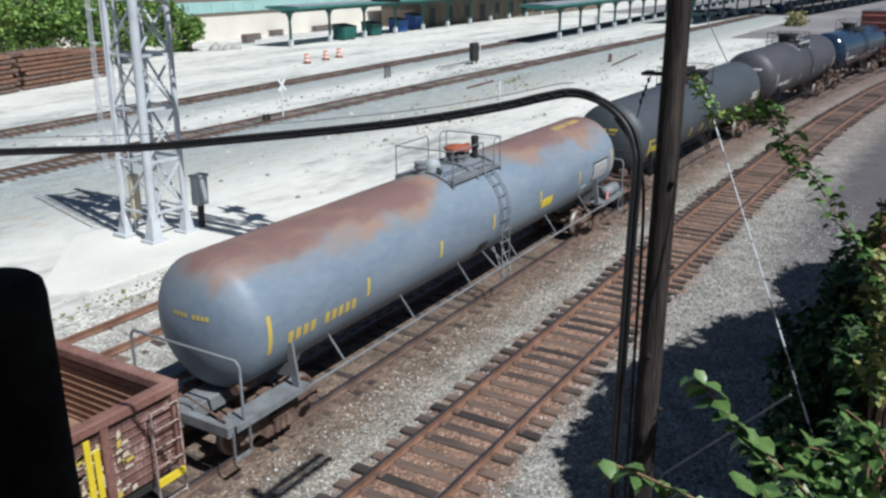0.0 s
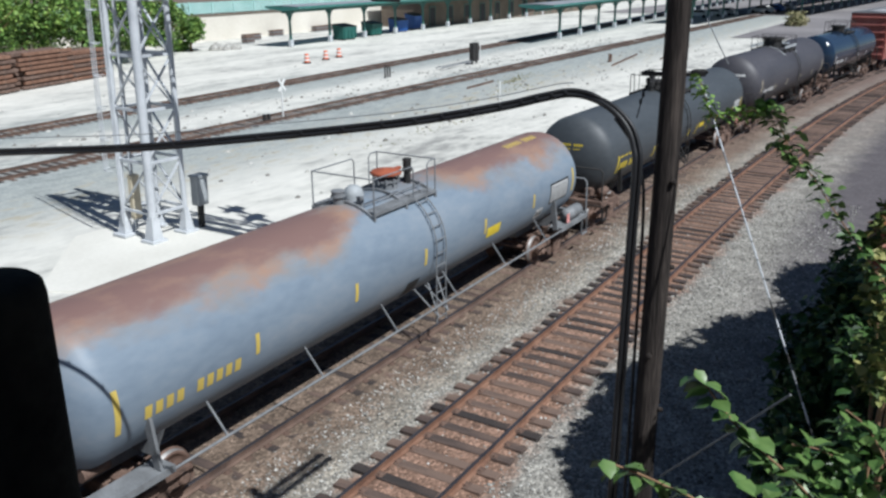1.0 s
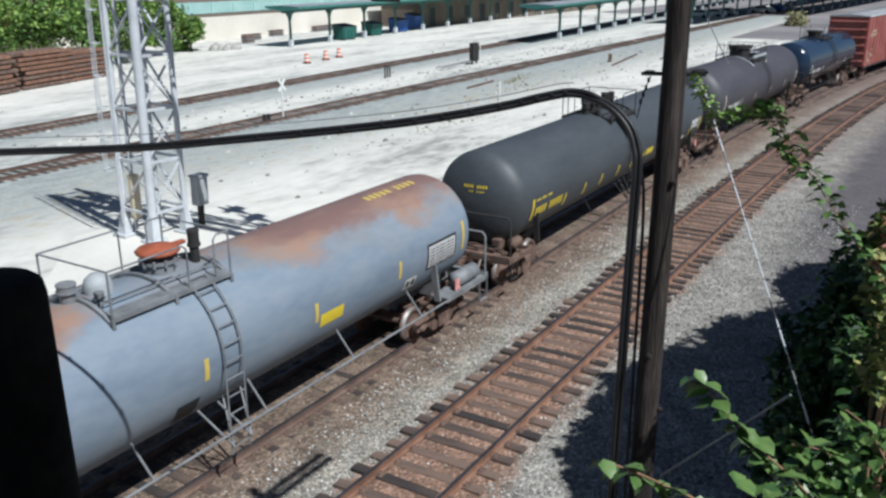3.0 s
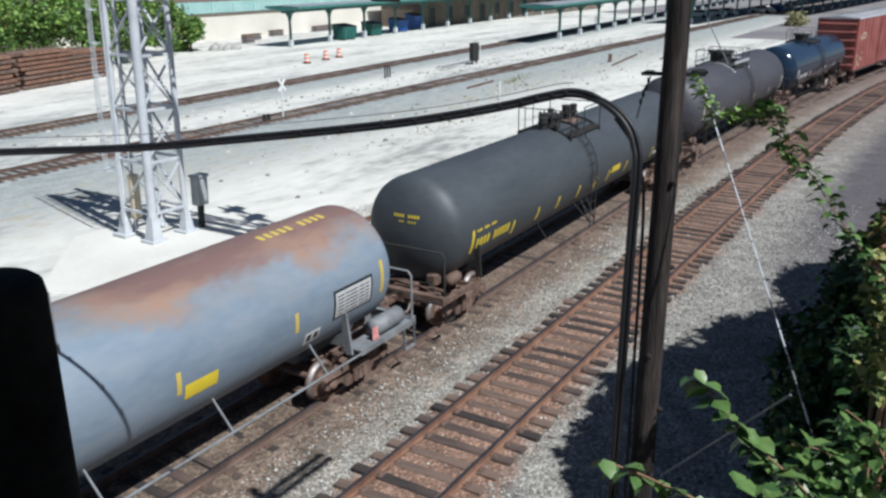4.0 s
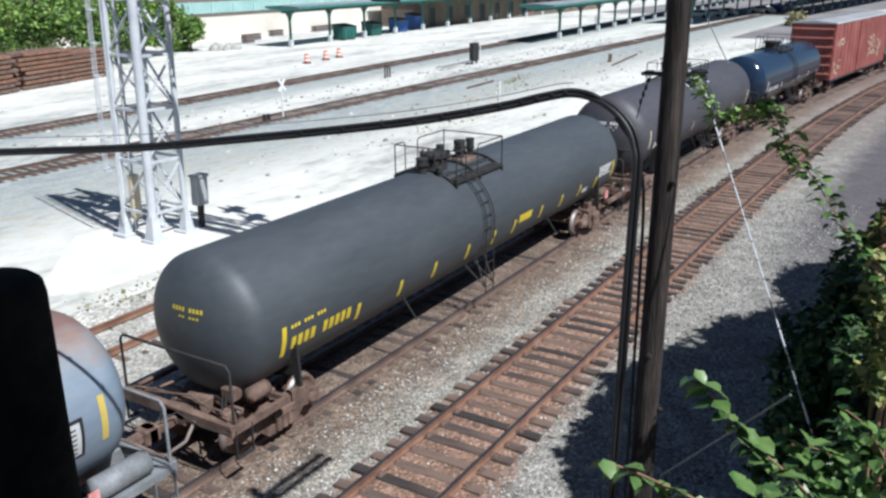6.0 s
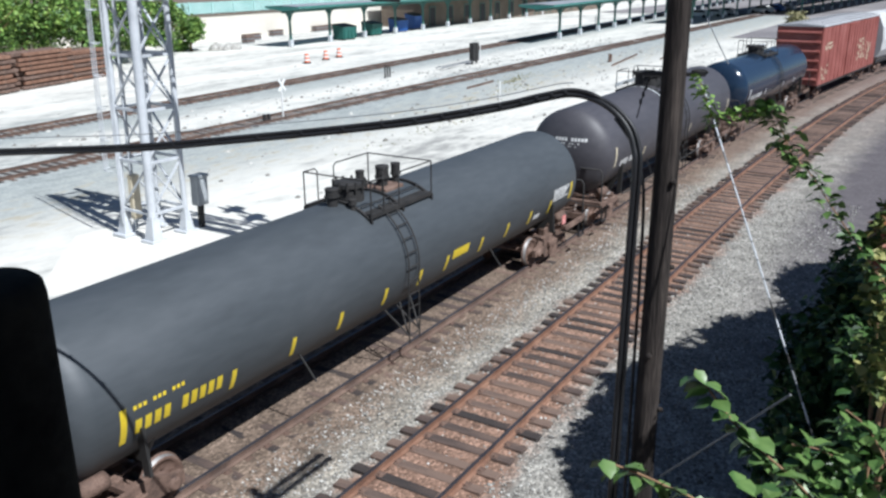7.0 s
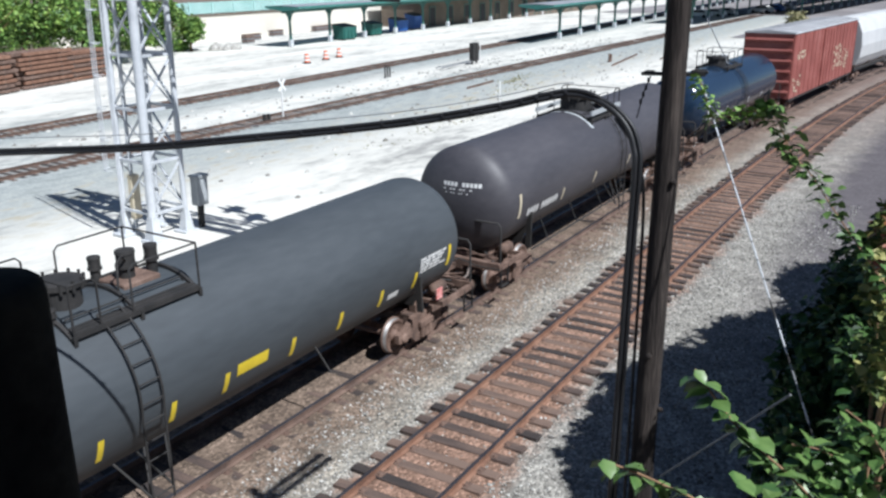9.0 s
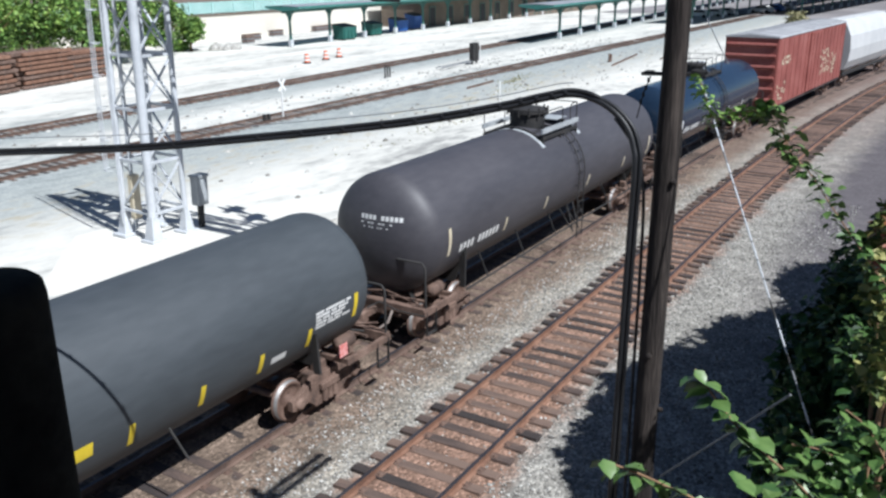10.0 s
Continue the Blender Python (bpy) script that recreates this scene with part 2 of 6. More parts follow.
def track_bed():
    """Crushed stone, rust-brown along the rails, grey between the tracks, running out into dark dirt and pale yard gravel.
    The plan map holds metres along and across the line."""
    m, n, l, bs, co = bare("track_bed")
    uv = n.new("ShaderNodeUVMap")
    uv.uv_map = "plan"
    sep = n.new("ShaderNodeSeparateXYZ")
    l.new(uv.outputs[0], sep.inputs[0])
    along, across = sep.outputs["X"], sep.outputs["Y"]
    broad, mid = noise_of(n, l, co, 0.55, 6.0), noise_of(n, l, co, 3.2, 5.0)
    warped = maths(n, l, "MULTIPLY_ADD", broad, 1.5, maths(n, l, "ADD", across, -0.75))
    warped = maths(n, l, "MULTIPLY_ADD", mid, 0.9, maths(n, l, "ADD", warped, -0.45))
    at = lambda o: (o + 6.0) / 20.0
    grey, rust, brown = (0.285, 0.271, 0.240), (0.24, 0.150, 0.108), (0.172, 0.128, 0.097)
    lane = ramp_of(n, [(at(-6), grey), (at(-1.5), grey), (at(-0.95), rust), (at(0.95), rust), (at(1.35), (0.32, 0.303, 0.265)), (at(1.75), (0.30, 0.272, 0.226)), (at(2.5), brown), (at(5.4), brown), (at(6.6), (0.27, 0.257, 0.228)), (at(8.6), (0.36, 0.345, 0.305)), (at(13.5), (0.52, 0.50, 0.45))])
    l.new(ranged(n, l, warped, -6.0, 14.0), lane.inputs[0])
    c = lane.outputs[0]
    far = ranged(n, l, maths(n, l, "MULTIPLY_ADD", broad, 26.0, along), 44.0, 92.0, 0.0, 0.75)
    c = blend(n, l, far, c, (0.165, 0.118, 0.104))
    dirt = maths(n, l, "MULTIPLY", ranged(n, l, maths(n, l, "MULTIPLY_ADD", broad, 22.0, along), 28.0, 44.0), ranged(n, l, warped, -2.4, -3.6))
    c = blend(n, l, dirt, c, (0.112, 0.101, 0.106))
    vo = n.new("ShaderNodeTexVoronoi")
    vo.inputs["Scale"].default_value = 18.0
    l.new(co, vo.inputs["Vector"])
    sr = n.new("ShaderNodeSeparateXYZ")
    l.new(vo.outputs["Color"], sr.inputs[0])
    tone = ramp_of(n, [(0.0, 0.52), (0.35, 0.84), (0.75, 1.12), (1.0, 1.65)])
    l.new(sr.outputs["X"], tone.inputs[0])
    tone_v = maths(n, l, "MULTIPLY", tone.outputs[0], ranged(n, l, noise_of(n, l, co, 1.6, 6.0), 0.3, 0.7, 0.72, 1.28))
    tone_v = maths(n, l, "MULTIPLY_ADD", maths(n, l, "SUBTRACT", tone_v, 1.0), ranged(n, l, maths(n, l, "MAXIMUM", dirt, far), 0.0, 1.0, 1.0, 0.4), 1.0)
    sc = n.new("ShaderNodeVectorMath")
    sc.operation = "SCALE"
    l.new(c, sc.inputs[0])
    l.new(tone_v, sc.inputs["Scale"])
    l.new(sc.outputs[0], bs.inputs["Base Color"])
    bp = n.new("ShaderNodeBump")
    bp.inputs["Strength"].default_value, bp.inputs["Distance"].default_value = 0.9, 0.03
    bp.invert = True
    l.new(vo.outputs["Distance"], bp.inputs["Height"])
    l.new(bp.outputs[0], bs.inputs["Normal"])
    return m


def yard_ground():
    """Bleached gravel and worn concrete, with grey-green ballast that has spread from the two yard tracks."""
    m, n, l, bs, co = bare("yard_ground")
    sep = n.new("ShaderNodeSeparateXYZ")
    l.new(co, sep.inputs[0])
    x, y = sep.outputs["X"], sep.outputs["Y"]
    streak = noise_of(n, l, co, 0.22, 8.0, (0.3, 1.0, 1.0), 0.62)
    spot = noise_of(n, l, co, 1.4, 8.0, (0.5, 1.0, 1.0), 0.65)
    grain = noise_of(n, l, co, 7.0, 4.0)
    tone = maths(n, l, "MULTIPLY_ADD", spot, 0.4, maths(n, l, "MULTIPLY", streak, 0.6))
    base = ramp_of(n, [(0.37, (0.30, 0.295, 0.275)), (0.455, (0.52, 0.51, 0.465)), (0.53, (0.63, 0.615, 0.56)), (0.62, (0.70, 0.68, 0.62))])
    l.new(tone, base.inputs[0])
    c = base.outputs[0]
    warp = maths(n, l, "MULTIPLY_ADD", streak, 9.0, maths(n, l, "MULTIPLY_ADD", spot, 2.6, -5.8))
    d1 = maths(n, l, "ADD", y, -29.5)
    d2 = maths(n, l, "ADD", maths(n, l, "MULTIPLY_ADD", x, -0.0507, y), -38.0)
    masks = []
    for d, lo, mid_ in ((d1, -10.0, -6.2), (d2, -5.4, -3.6)):
        w = maths(n, l, "MULTIPLY_ADD", warp, 0.9, d)
        r = ramp_of(n, [(0.0, 0.0), ((lo + 12) / 20, 0.1), ((mid_ + 12) / 20, 0.75), ((-1.0 + 12) / 20, 1.0), ((1.0 + 12) / 20, 0.9), ((2.2 + 12) / 20, 0.2), (1.0, 0.0)])
        l.new(ranged(n, l, w, -12.0, 8.0), r.inputs[0])
        masks.append(r.outputs[0])
    stone = ramp_of(n, [(0.3, (0.17, 0.19, 0.185)), (0.5, (0.29, 0.315, 0.305)), (0.7, (0.45, 0.47, 0.45))])
    l.new(maths(n, l, "MULTIPLY_ADD", grain, 0.5, maths(n, l, "MULTIPLY", spot, 0.5)), stone.inputs[0])
    c = blend(n, l, maths(n, l, "MAXIMUM", masks[0], masks[1]), c, stone.outputs[0])
    weedy = maths(n, l, "MULTIPLY", ranged(n, l, spot, 0.52, 0.62, 0.0, 0.6), maths(n, l, "MULTIPLY", ranged(n, l, d1, -11.0, -8.0), ranged(n, l, d1, -3.0, -5.0)))
    c = blend(n, l, weedy, c, (0.34, 0.29, 0.19))
    for d in (d1, d2):
        near = ranged(n, l, maths(n, l, "MULTIPLY_ADD", spot, 0.7, maths(n, l, "ABSOLUTE", d)), 0.9, 1.7, 0.42, 0.0)
        c = blend(n, l, near, c, (0.17, 0.135, 0.115))
    l.new(c, bs.inputs["Base Color"])
    bp = n.new("ShaderNodeBump")
    bp.inputs["Strength"].default_value, bp.inputs["Distance"].default_value = 0.5, 0.05
    l.new(maths(n, l, "MULTIPLY_ADD", grain, 0.5, spot), bp.inputs["Height"])
    l.new(bp.outputs[0], bs.inputs["Normal"])
    return m


M["track_bed"] = track_bed()
M["yard"] = yard_ground()
M["tank_grey"] = tank_grey()
M["asphalt"] = mat("asphalt", [(0.13, 0.12, 0.125), (0.21, 0.195, 0.195), (0.30, 0.28, 0.275)], 0.9, scale=0.06, fine=2, bump=0.2, detail=8)
# Near-black roof colour that stands for the shaded undersides of the far canopies.
M["shaded_roof"] = mat("shaded_roof", [(0.025, 0.03, 0.03), (0.05, 0.055, 0.055)], 0.85, scale=0.5, fine=6, bump=0.2)
M["weed"] = mat("weed", [(0.14, 0.145, 0.06), (0.25, 0.235, 0.11), (0.36, 0.32, 0.18)], 0.7, scale=1.0, fine=6, bump=0.0, vary=0.4, island=True)

# ---- mesh tools ----


class Build:
    """Collects vertices and faces of one mesh."""

    def __init__(self):
        self.v, self.f, self.smooth = [], [], []

    def add(self, verts, faces, smooth=False):
        k = len(self.v)
        self.v += [tuple(p) for p in verts]
        self.f += [tuple(i + k for i in face) for face in faces]
        self.smooth += [smooth] * len(faces)
        return self

    def box(self, x0, x1, y0, y1, z0, z1, c=0.0):
        if c <= 0:
            v = [(x, y, z) for x in (x0, x1) for y in (y0, y1) for z in (z0, z1)]
            return self.add(v, [(0, 1, 3, 2), (4, 6, 7, 5), (0, 4, 5, 1), (2, 3, 7, 6), (0, 2, 6, 4), (1, 5, 7, 3)])
        rings = []
        for z, i in ((z0, c), (z0 + c, 0), (z1 - c, 0), (z1, c)):
            a, b, e, d = x0 + i, x1 - i, y0 + i, y1 - i
            rings.append([(a + c, e, z), (b - c, e, z), (b, e + c, z), (b, d - c, z), (b - c, d, z), (a + c, d, z), (a, d - c, z), (a, e + c, z)])
        v = [p for r in rings for p in r]
        f = [tuple(range(7, -1, -1)), tuple(range(24, 32))]
        for r in range(3):
            for i in range(8):
                j = (i + 1) % 8
                f.append((r * 8 + i, r * 8 + j, r * 8 + 8 + j, r * 8 + 8 + i))
        return self.add(v, f)

    def tube(self, pts, r, seg=8, cap=True):
        """A round bar along a line of points; r is one radius or one for each point."""
        pts = [Vector(p) for p in pts]
        rs = r if isinstance(r, (list, tuple)) else [r] * len(pts)
        v, f = [], []
        ref = None
        for i, p in enumerate(pts):
            d = (pts[min(i + 1, len(pts) - 1)] - pts[max(i - 1, 0)]).normalized()
            if ref is None:
                ref = Vector((0, 0, 1)) if abs(d.z) < 0.9 else Vector((1, 0, 0))
            a = d.cross(ref).normalized()
            b = d.cross(a).normalized()
            ref = -b if ref.dot(-b) > 0 else b
            b = a.cross(d)
            for k in range(seg):
                w = 2 * math.pi * k / seg
                v.append(p + (a * math.cos(w) + b * math.sin(w)) * rs[i])
        n = len(pts)
        for i in range(n - 1):
            for k in range(seg):
                j = (k + 1) % seg
                f.append((i * seg + k, i * seg + j, (i + 1) * seg + j, (i + 1) * seg + k))
        self.add(v, f, True)
        if cap:
            self.add([v[k] for k in range(seg)], [tuple(range(seg - 1, -1, -1))])
            self.add([v[(n - 1) * seg + k] for k in range(seg)], [tuple(range(seg))])
        return self

    def lathe(self, prof, seg=32, axis="x", at=(0, 0, 0), cap=True, smooth=True):
        """Turns (along, radius) pairs round an axis."""
        v, f = [], []
        for s, r in prof:
            for k in range(seg):
                w = 2 * math.pi * k / seg
                c, e = r * math.cos(w), r * math.sin(w)
                p = {"x": (s, c, e), "y": (c, s, e), "z": (c, e, s)}[axis]
                v.append((p[0] + at[0], p[1] + at[1], p[2] + at[2]))
        for i in range(len(prof) - 1):
            for k in range(seg):
                j = (k + 1) % seg
                f.append((i * seg + k, i * seg + j, (i + 1) * seg + j, (i + 1) * seg + k))
        self.add(v, f, smooth)
        if cap:
            m = len(prof) - 1
            self.add([v[k] for k in range(seg)], [tuple(range(seg))])
            self.add([v[m * seg + k] for k in range(seg)], [tuple(range(seg))])
        return self

    def prism(self, outline, axis, a, b):
        """An outline of 2D points pushed along an axis from a to b."""
        n = len(outline)

        def at(u, w, s):
            return {"x": (s, u, w), "y": (u, s, w), "z": (u, w, s)}[axis]

        v = [at(u, w, a) for u, w in outline] + [at(u, w, b) for u, w in outline]
        f = [tuple(range(n - 1, -1, -1)), tuple(range(n, 2 * n))]
        f += [(i, (i + 1) % n, n + (i + 1) % n, n + i) for i in range(n)]
        return self.add(v, f)

    def bar(self, a, b, w, h):
        """A flat bar of section w x h between two points."""
        a, b = Vector(a), Vector(b)
        d = (b - a).normalized()
        up = Vector((0, 0, 1)) if abs(d.z) < 0.95 else Vector((1, 0, 0))
        s = d.cross(up).normalized() * (w / 2)
        u = s.cross(d).normalized() * (h / 2)
        v = [p + i * s + j * u for p in (a, b) for i, j in ((-1, -1), (1, -1), (1, 1), (-1, 1))]
        return self.add(v, [(3, 2, 1, 0), (4, 5, 6, 7), (0, 1, 5, 4), (1, 2, 6, 5), (2, 3, 7, 6), (3, 0, 4, 7)])

    def mesh(self, name, material):
        me = bpy.data.meshes.new(name)
        me.from_pydata(self.v, [], self.f)
        me.polygons.foreach_set("use_smooth", self.smooth)
        me.update()
        bm = bmesh.new()
        bm.from_mesh(me)
        bmesh.ops.recalc_face_normals(bm, faces=bm.faces)
        bm.to_mesh(me)
        bm.free()
        if material:
            me.materials.append(material)
        return me


def part(name, b, material, parent=None, label="", at=None):
    me = b if isinstance(b, bpy.types.Mesh) else b.mesh(name, material)
    ob = new(name, me)
    if parent:
        ob.parent = parent
    if at is not None:
        ob.matrix_basis = at if isinstance(at, Matrix) else Matrix.Translation(at)
    if label:
        tagged(ob, label)
    return ob


def thing(name, label, category, group="", kind="", at=(0, 0, 0)):
    e = new(name)
    e.matrix_basis = at if isinstance(at, Matrix) else Matrix.Translation(at)
    return tagged(e, label, category, group, kind)


# ---- the line of the tracks ----
BEND_AT, BEND_R = 30.0, 450.0
GAP = 4.05
RAIL_H, TIE_Z = 0.17, -0.16


def line(s, off=0.0):
    """Place and heading at s metres along the near track; off metres to its far side."""
    if s <= BEND_AT:
        return s, off, 0.0
    a = (s - BEND_AT) / BEND_R
    return BEND_AT + (BEND_R + off) * math.sin(a), off - (BEND_R + off) * (1 - math.cos(a)), -a


def on_line(s, off, z=0.0, turn=0.0):
    x, y, h = line(s, off)
    return pose(x, y, z, 0, 0, math.degrees(h) + turn)


# ---- ground ----


def sheet(name, x0, x1, y0, y1, z, step, material, label, category, rough_z=0.0, kind="structure"):
    nx, ny = max(1, int((x1 - x0) / step)), max(1, int((y1 - y0) / step))
    v, f = [], []
    for i in range(nx + 1):
        for j in range(ny + 1):
            s, o = x0 + (x1 - x0) * i / nx, y0 + (y1 - y0) * j / ny
            x, y = s, o
            h = rough_z * (noise.noise(Vector((x * 0.35, y * 0.35, 3))) + 0.5 * noise.noise(Vector((x * 1.7, y * 1.7, 8)))) if rough_z else 0
            edge = 1 if 0 < j < ny else 0
            v.append((x, y, z + h * edge))
    for i in range(nx):
        for j in range(ny):
            k = i * (ny + 1) + j
            f.append((k, k + ny + 1, k + ny + 2, k + 1))
    b = Build().add(v, f, True)
    return tagged(part(name, b, material), label, category, kind=kind)


sheet("ground", -1500, 3000, -1500, 1500, -0.34, 500, M["ballast_rusty"], "bare gravel and dirt ground of the rail yard", "ground")
def edge_of_yard(x):
    """Where the pale yard meets the track bed, which bends away."""
    return 12.0 - (x - 30.0) ** 2 / 924.0 if x > 30 else 12.0


def pavement():
    v, f = [], []
    nx, ny = 250, 42
    for i in range(nx + 1):
        for j in range(ny + 1):
            x = -80 + 2.0 * i
            e = edge_of_yard(x)
            y = e + (82 - e) * (j / ny) ** 1.25
            h = 0.03 * (noise.noise(Vector((x * 0.35, y * 0.35, 3))) + 0.5 * noise.noise(Vector((x * 1.7, y * 1.7, 8))))
            v.append((x, y, -0.10 + h * min(1, j)))
    for i in range(nx):
        for j in range(ny):
            k = i * (ny + 1) + j
            f.append((k, k + ny + 1, k + ny + 2, k + 1))
    tagged(part("pavement", Build().add(v, f, True), M["yard"]), "sun-bleached pale gravel and concrete yard surface with grey ballast strips", "pavement", kind="structure")


def ballast_bed():
    """One sheet of crushed stone under and between the tracks; it lies a little higher between the rails and climbs to the yard."""
    v, f, plan = [], [], []
    nx, ny = 560, 62
    for i in range(nx + 1):
        for j in range(ny + 1):
            s, o = -12 + 272 * (i / nx) ** 1.35, -11.0 + 23.3 * j / ny
            x, y = line(s, o)[:2]
            z = -0.235
            z += 0.048 * max(0.0, 1 - (abs(o) / 0.95) ** 6) + 0.046 * max(0.0, 1 - (abs(o - GAP) / 1.6) ** 6)
            z += 0.035 * max(0.0, 1 - (abs(o - 10.1) / 1.5) ** 4)
            z += 0.135 * min(1.0, max(0.0, (o - 10.9) / 1.2))
            z += 0.022 * noise.noise(Vector((x * 0.5, y * 0.5, 3))) + 0.014 * noise.noise(Vector((x * 2.3, y * 2.3, 8)))
            v.append((x, y, z))
            plan.append((s, o))
    for i in range(nx):
        for j in range(ny):
            k = i * (ny + 1) + j
            f.append((k, k + ny + 1, k + ny + 2, k + 1))
    me = Build().add(v, f, True).mesh("ballast_bed", M["track_bed"])
    layer = me.uv_layers.new(name="plan")
    for lp in me.loops:
        layer.data[lp.index].uv = plan[lp.vertex_index]
    tagged(part("ballast_bed", me, None), "grey crushed-stone ballast, rust-brown along the rails", "ballast", kind="structure")


pavement()
ballast_bed()
# Unseen wall, added to throw shade on the near post; the deck goes with it.
tagged(part("shade_wall", Build().box(-7.0, 1.0, -9.4, -9.1, -0.3, 12.2), M["brown_wall"]), "unseen plain wall added to shade the near post", "wall", kind="structure")
tagged(part("floor", Build().box(-7.0, 0.4, -9.1, -5.9, 6.85, 7.08), M["brown_wall"]), "unseen plain deck added below the viewpoint", "floor", kind="structure")

# ---- tracks ----


def rail_mesh(name, s0, s1, off, step, follow, top):
    """A rail: foot, web and head swept along the line."""
    if top:
        prof = [(-0.039, -0.012), (-0.033, 0.003), (0.033, 0.003), (0.039, -0.012)]
    else:
        prof = [(-0.07, -0.17), (0.07, -0.17), (0.07, -0.158), (0.012, -0.14), (0.012, -0.045), (0.036, -0.035), (0.036, -0.002), (-0.036, -0.002), (-0.036, -0.035), (-0.012, -0.045), (-0.012, -0.14), (-0.07, -0.158)]
    n = len(prof)
    steps = max(1, int((s1 - s0) / step))
    v, f = [], []
    for i in range(steps + 1):
        s = s0 + (s1 - s0) * i / steps
        for u, w in prof:
            x, y = line(s, off + u)[:2] if follow else (s, off + u)
            v.append((x, y, w))
    for i in range(steps):
        for k in range(n):
            j = (k + 1) % n
            f.append((i * n + k, i * n + j, (i + 1) * n + j, (i + 1) * n + k))
    f += [tuple(range(n)), tuple(range(steps * n, steps * n + n))]
    return Build().add(v, f)


def track(label, off, s0, s1, near0, near1, follow=True, tie_top=TIE_Z, spacing=0.54, shiny=True, base_z=0.0, plates=True, turn=0.0, origin=(0, 0, 0)):
    e = thing("railway_track", label, "railway track", "tracks of the yard", "structure", pose(*origin[:2], base_z, 0, 0, turn))
    for side in (-0.755, 0.755):
        r = part("rail", rail_mesh("rail", s0, s1, off + side, 3.0, follow, False), M["rail" if (follow and off == 0.0) or off == 10.1 else "rail_dull"], e, "rust-brown steel rail")
        if shiny:
            part("rail_head", rail_mesh("rail_head", s0, s1, off + side, 3.0, follow, True), M["rail_top"], r, "worn dark running surface")
    rnd = random.Random(int(off * 10) + 5)
    kinds = []
    for k in range(5):
        b = Build()
        L = 1.14 + 0.14 * rnd.random()
        b.box(-0.115, 0.115, -L, L, -0.16, 0, 0.012)
        me = b.mesh("tie", M["tie"])
        for w in me.vertices:
            w.co.x += 0.012 * noise.noise(w.co * 3 + Vector((k * 7, 0, 0)))
            w.co.z += 0.010 * noise.noise(w.co * 2 + Vector((0, k * 5, 0)))
        kinds.append(me)
    pl = Build()
    for side in (-0.755, 0.755):
        pl.box(-0.09, 0.09, side - 0.17, side + 0.17, 0.0, 0.012)
        for a, c in ((-0.05, -0.09), (0.05, 0.09)):
            pl.box(a - 0.016, a + 0.016, side + c - 0.016, side + c + 0.016, 0.012, 0.04)
    pm = pl.mesh("tie_plate", M["rust_steel"])
    far = Build()
    s = s0 + 0.2
    count = 0
    while s < s1:
        s += spacing * (1 + 0.09 * (rnd.random() - 0.5))
        shift, tilt, dz = 0.12 * (rnd.random() - 0.5), 3.0 * (rnd.random() - 0.5), 0.035 * (rnd.random() - 0.5)
        x, y, h = line(s, off + shift) if follow else (s, off + shift, 0.0)
        if near0 <= s <= near1 and count < 290:
            t = part("tie", rnd.choice(kinds), None, e, at=pose(x, y, tie_top + dz, 0, 0, math.degrees(h) + tilt))
            if plates and s < 40:
                part("tie_plate", pm, None, t, at=(0, off - y if not follow else -shift, 0))
            count += 1
        else:
            c, n_ = math.cos(h), math.sin(h)
            ring = [(-0.115, -1.3), (0.115, -1.3), (0.115, 1.3), (-0.115, 1.3)]
            top = [(x + a * c - w * n_, y + a * n_ + w * c, tie_top + dz) for a, w in ring]
            low = [(p, q, tie_top - 0.1) for p, q, _ in top]
            far.add(top + low, [(0, 1, 2, 3), (0, 4, 5, 1), (1, 5, 6, 2), (2, 6, 7, 3), (3, 7, 4, 0)])
    if far.v:
        tagged(part("ties", far, M["tie"], e), kind="stuff")
    return e


track("rusty main track on weathered wooden ties in grey ballast", 0.0, -6, 230, 6, 70)
track("track under the freight train, ties half buried in brown grit", GAP, -12, 230, 2, 60, tie_top=-0.185)
track("rusty siding on half-buried ties beyond the train", 10.1, -12, 60, 2, 30, follow=False, tie_top=-0.22, shiny=False, plates=False)
track("rusty yard track sunk in pale gravel", 29.5, -10, 260, 8, 60, follow=False, tie_top=-0.135, shiny=False, base_z=0.06, plates=False)
track("rusty yard track running towards the station platforms", 0, -30, 260, 8, 60, follow=False, tie_top=-0.135, shiny=False, base_z=0.06, plates=False, turn=2.9, origin=(0, 38.0))


def stones():
    """Loose ballast stones over the nearest stretch."""
    rnd = random.Random(4)
    b = Build()
    for i in range(26000):
        s = 6 + 30 * rnd.random() ** 1.25
        o = rnd.uniform(-4.6, 3.0)
        x, y, _ = line(s, o)
        r = 0.014 + 0.030 * rnd.random() ** 2.5
        z = -0.225 + 0.02 * rnd.random() + (0.02 if abs(o) < 0.9 else 0)
        if abs(o) < 1.1 and rnd.random() < 0.75:
            continue
        if abs(abs(o) - 0.755) < 0.1:
            continue
        a = rnd.random() * 6.3
        ca, sa = math.cos(a), math.sin(a)
        k = 0.6 + 0.5 * rnd.random()
        v = [(x + r * ca, y + r * sa, z), (x - r * sa * k, y + r * ca * k, z + r * 0.2), (x - r * ca, y - r * sa, z), (x + r * sa * k, y - r * ca * k, z), (x + r * 0.3 * ca, y + 0.2 * r, z + r * (0.6 + 0.4 * rnd.random())), (x, y, z - r)]
        b.add(v, [(0, 1, 4), (1, 2, 4), (2, 3, 4), (3, 0, 4), (1, 0, 5), (2, 1, 5), (3, 2, 5), (0, 3, 5)])
    tagged(part("loose_stones", b, M["stone"]), "loose grey and pale ballast stones between the rails", "stones", kind="stuff")


stones()

# ---- train ----
SPEED, GAIN = 3.336, 0.0216
CARS, WHEELS = [], []


def travelled(t):
    return SPEED * t + GAIN * t * t


WHEEL_R = 0.42


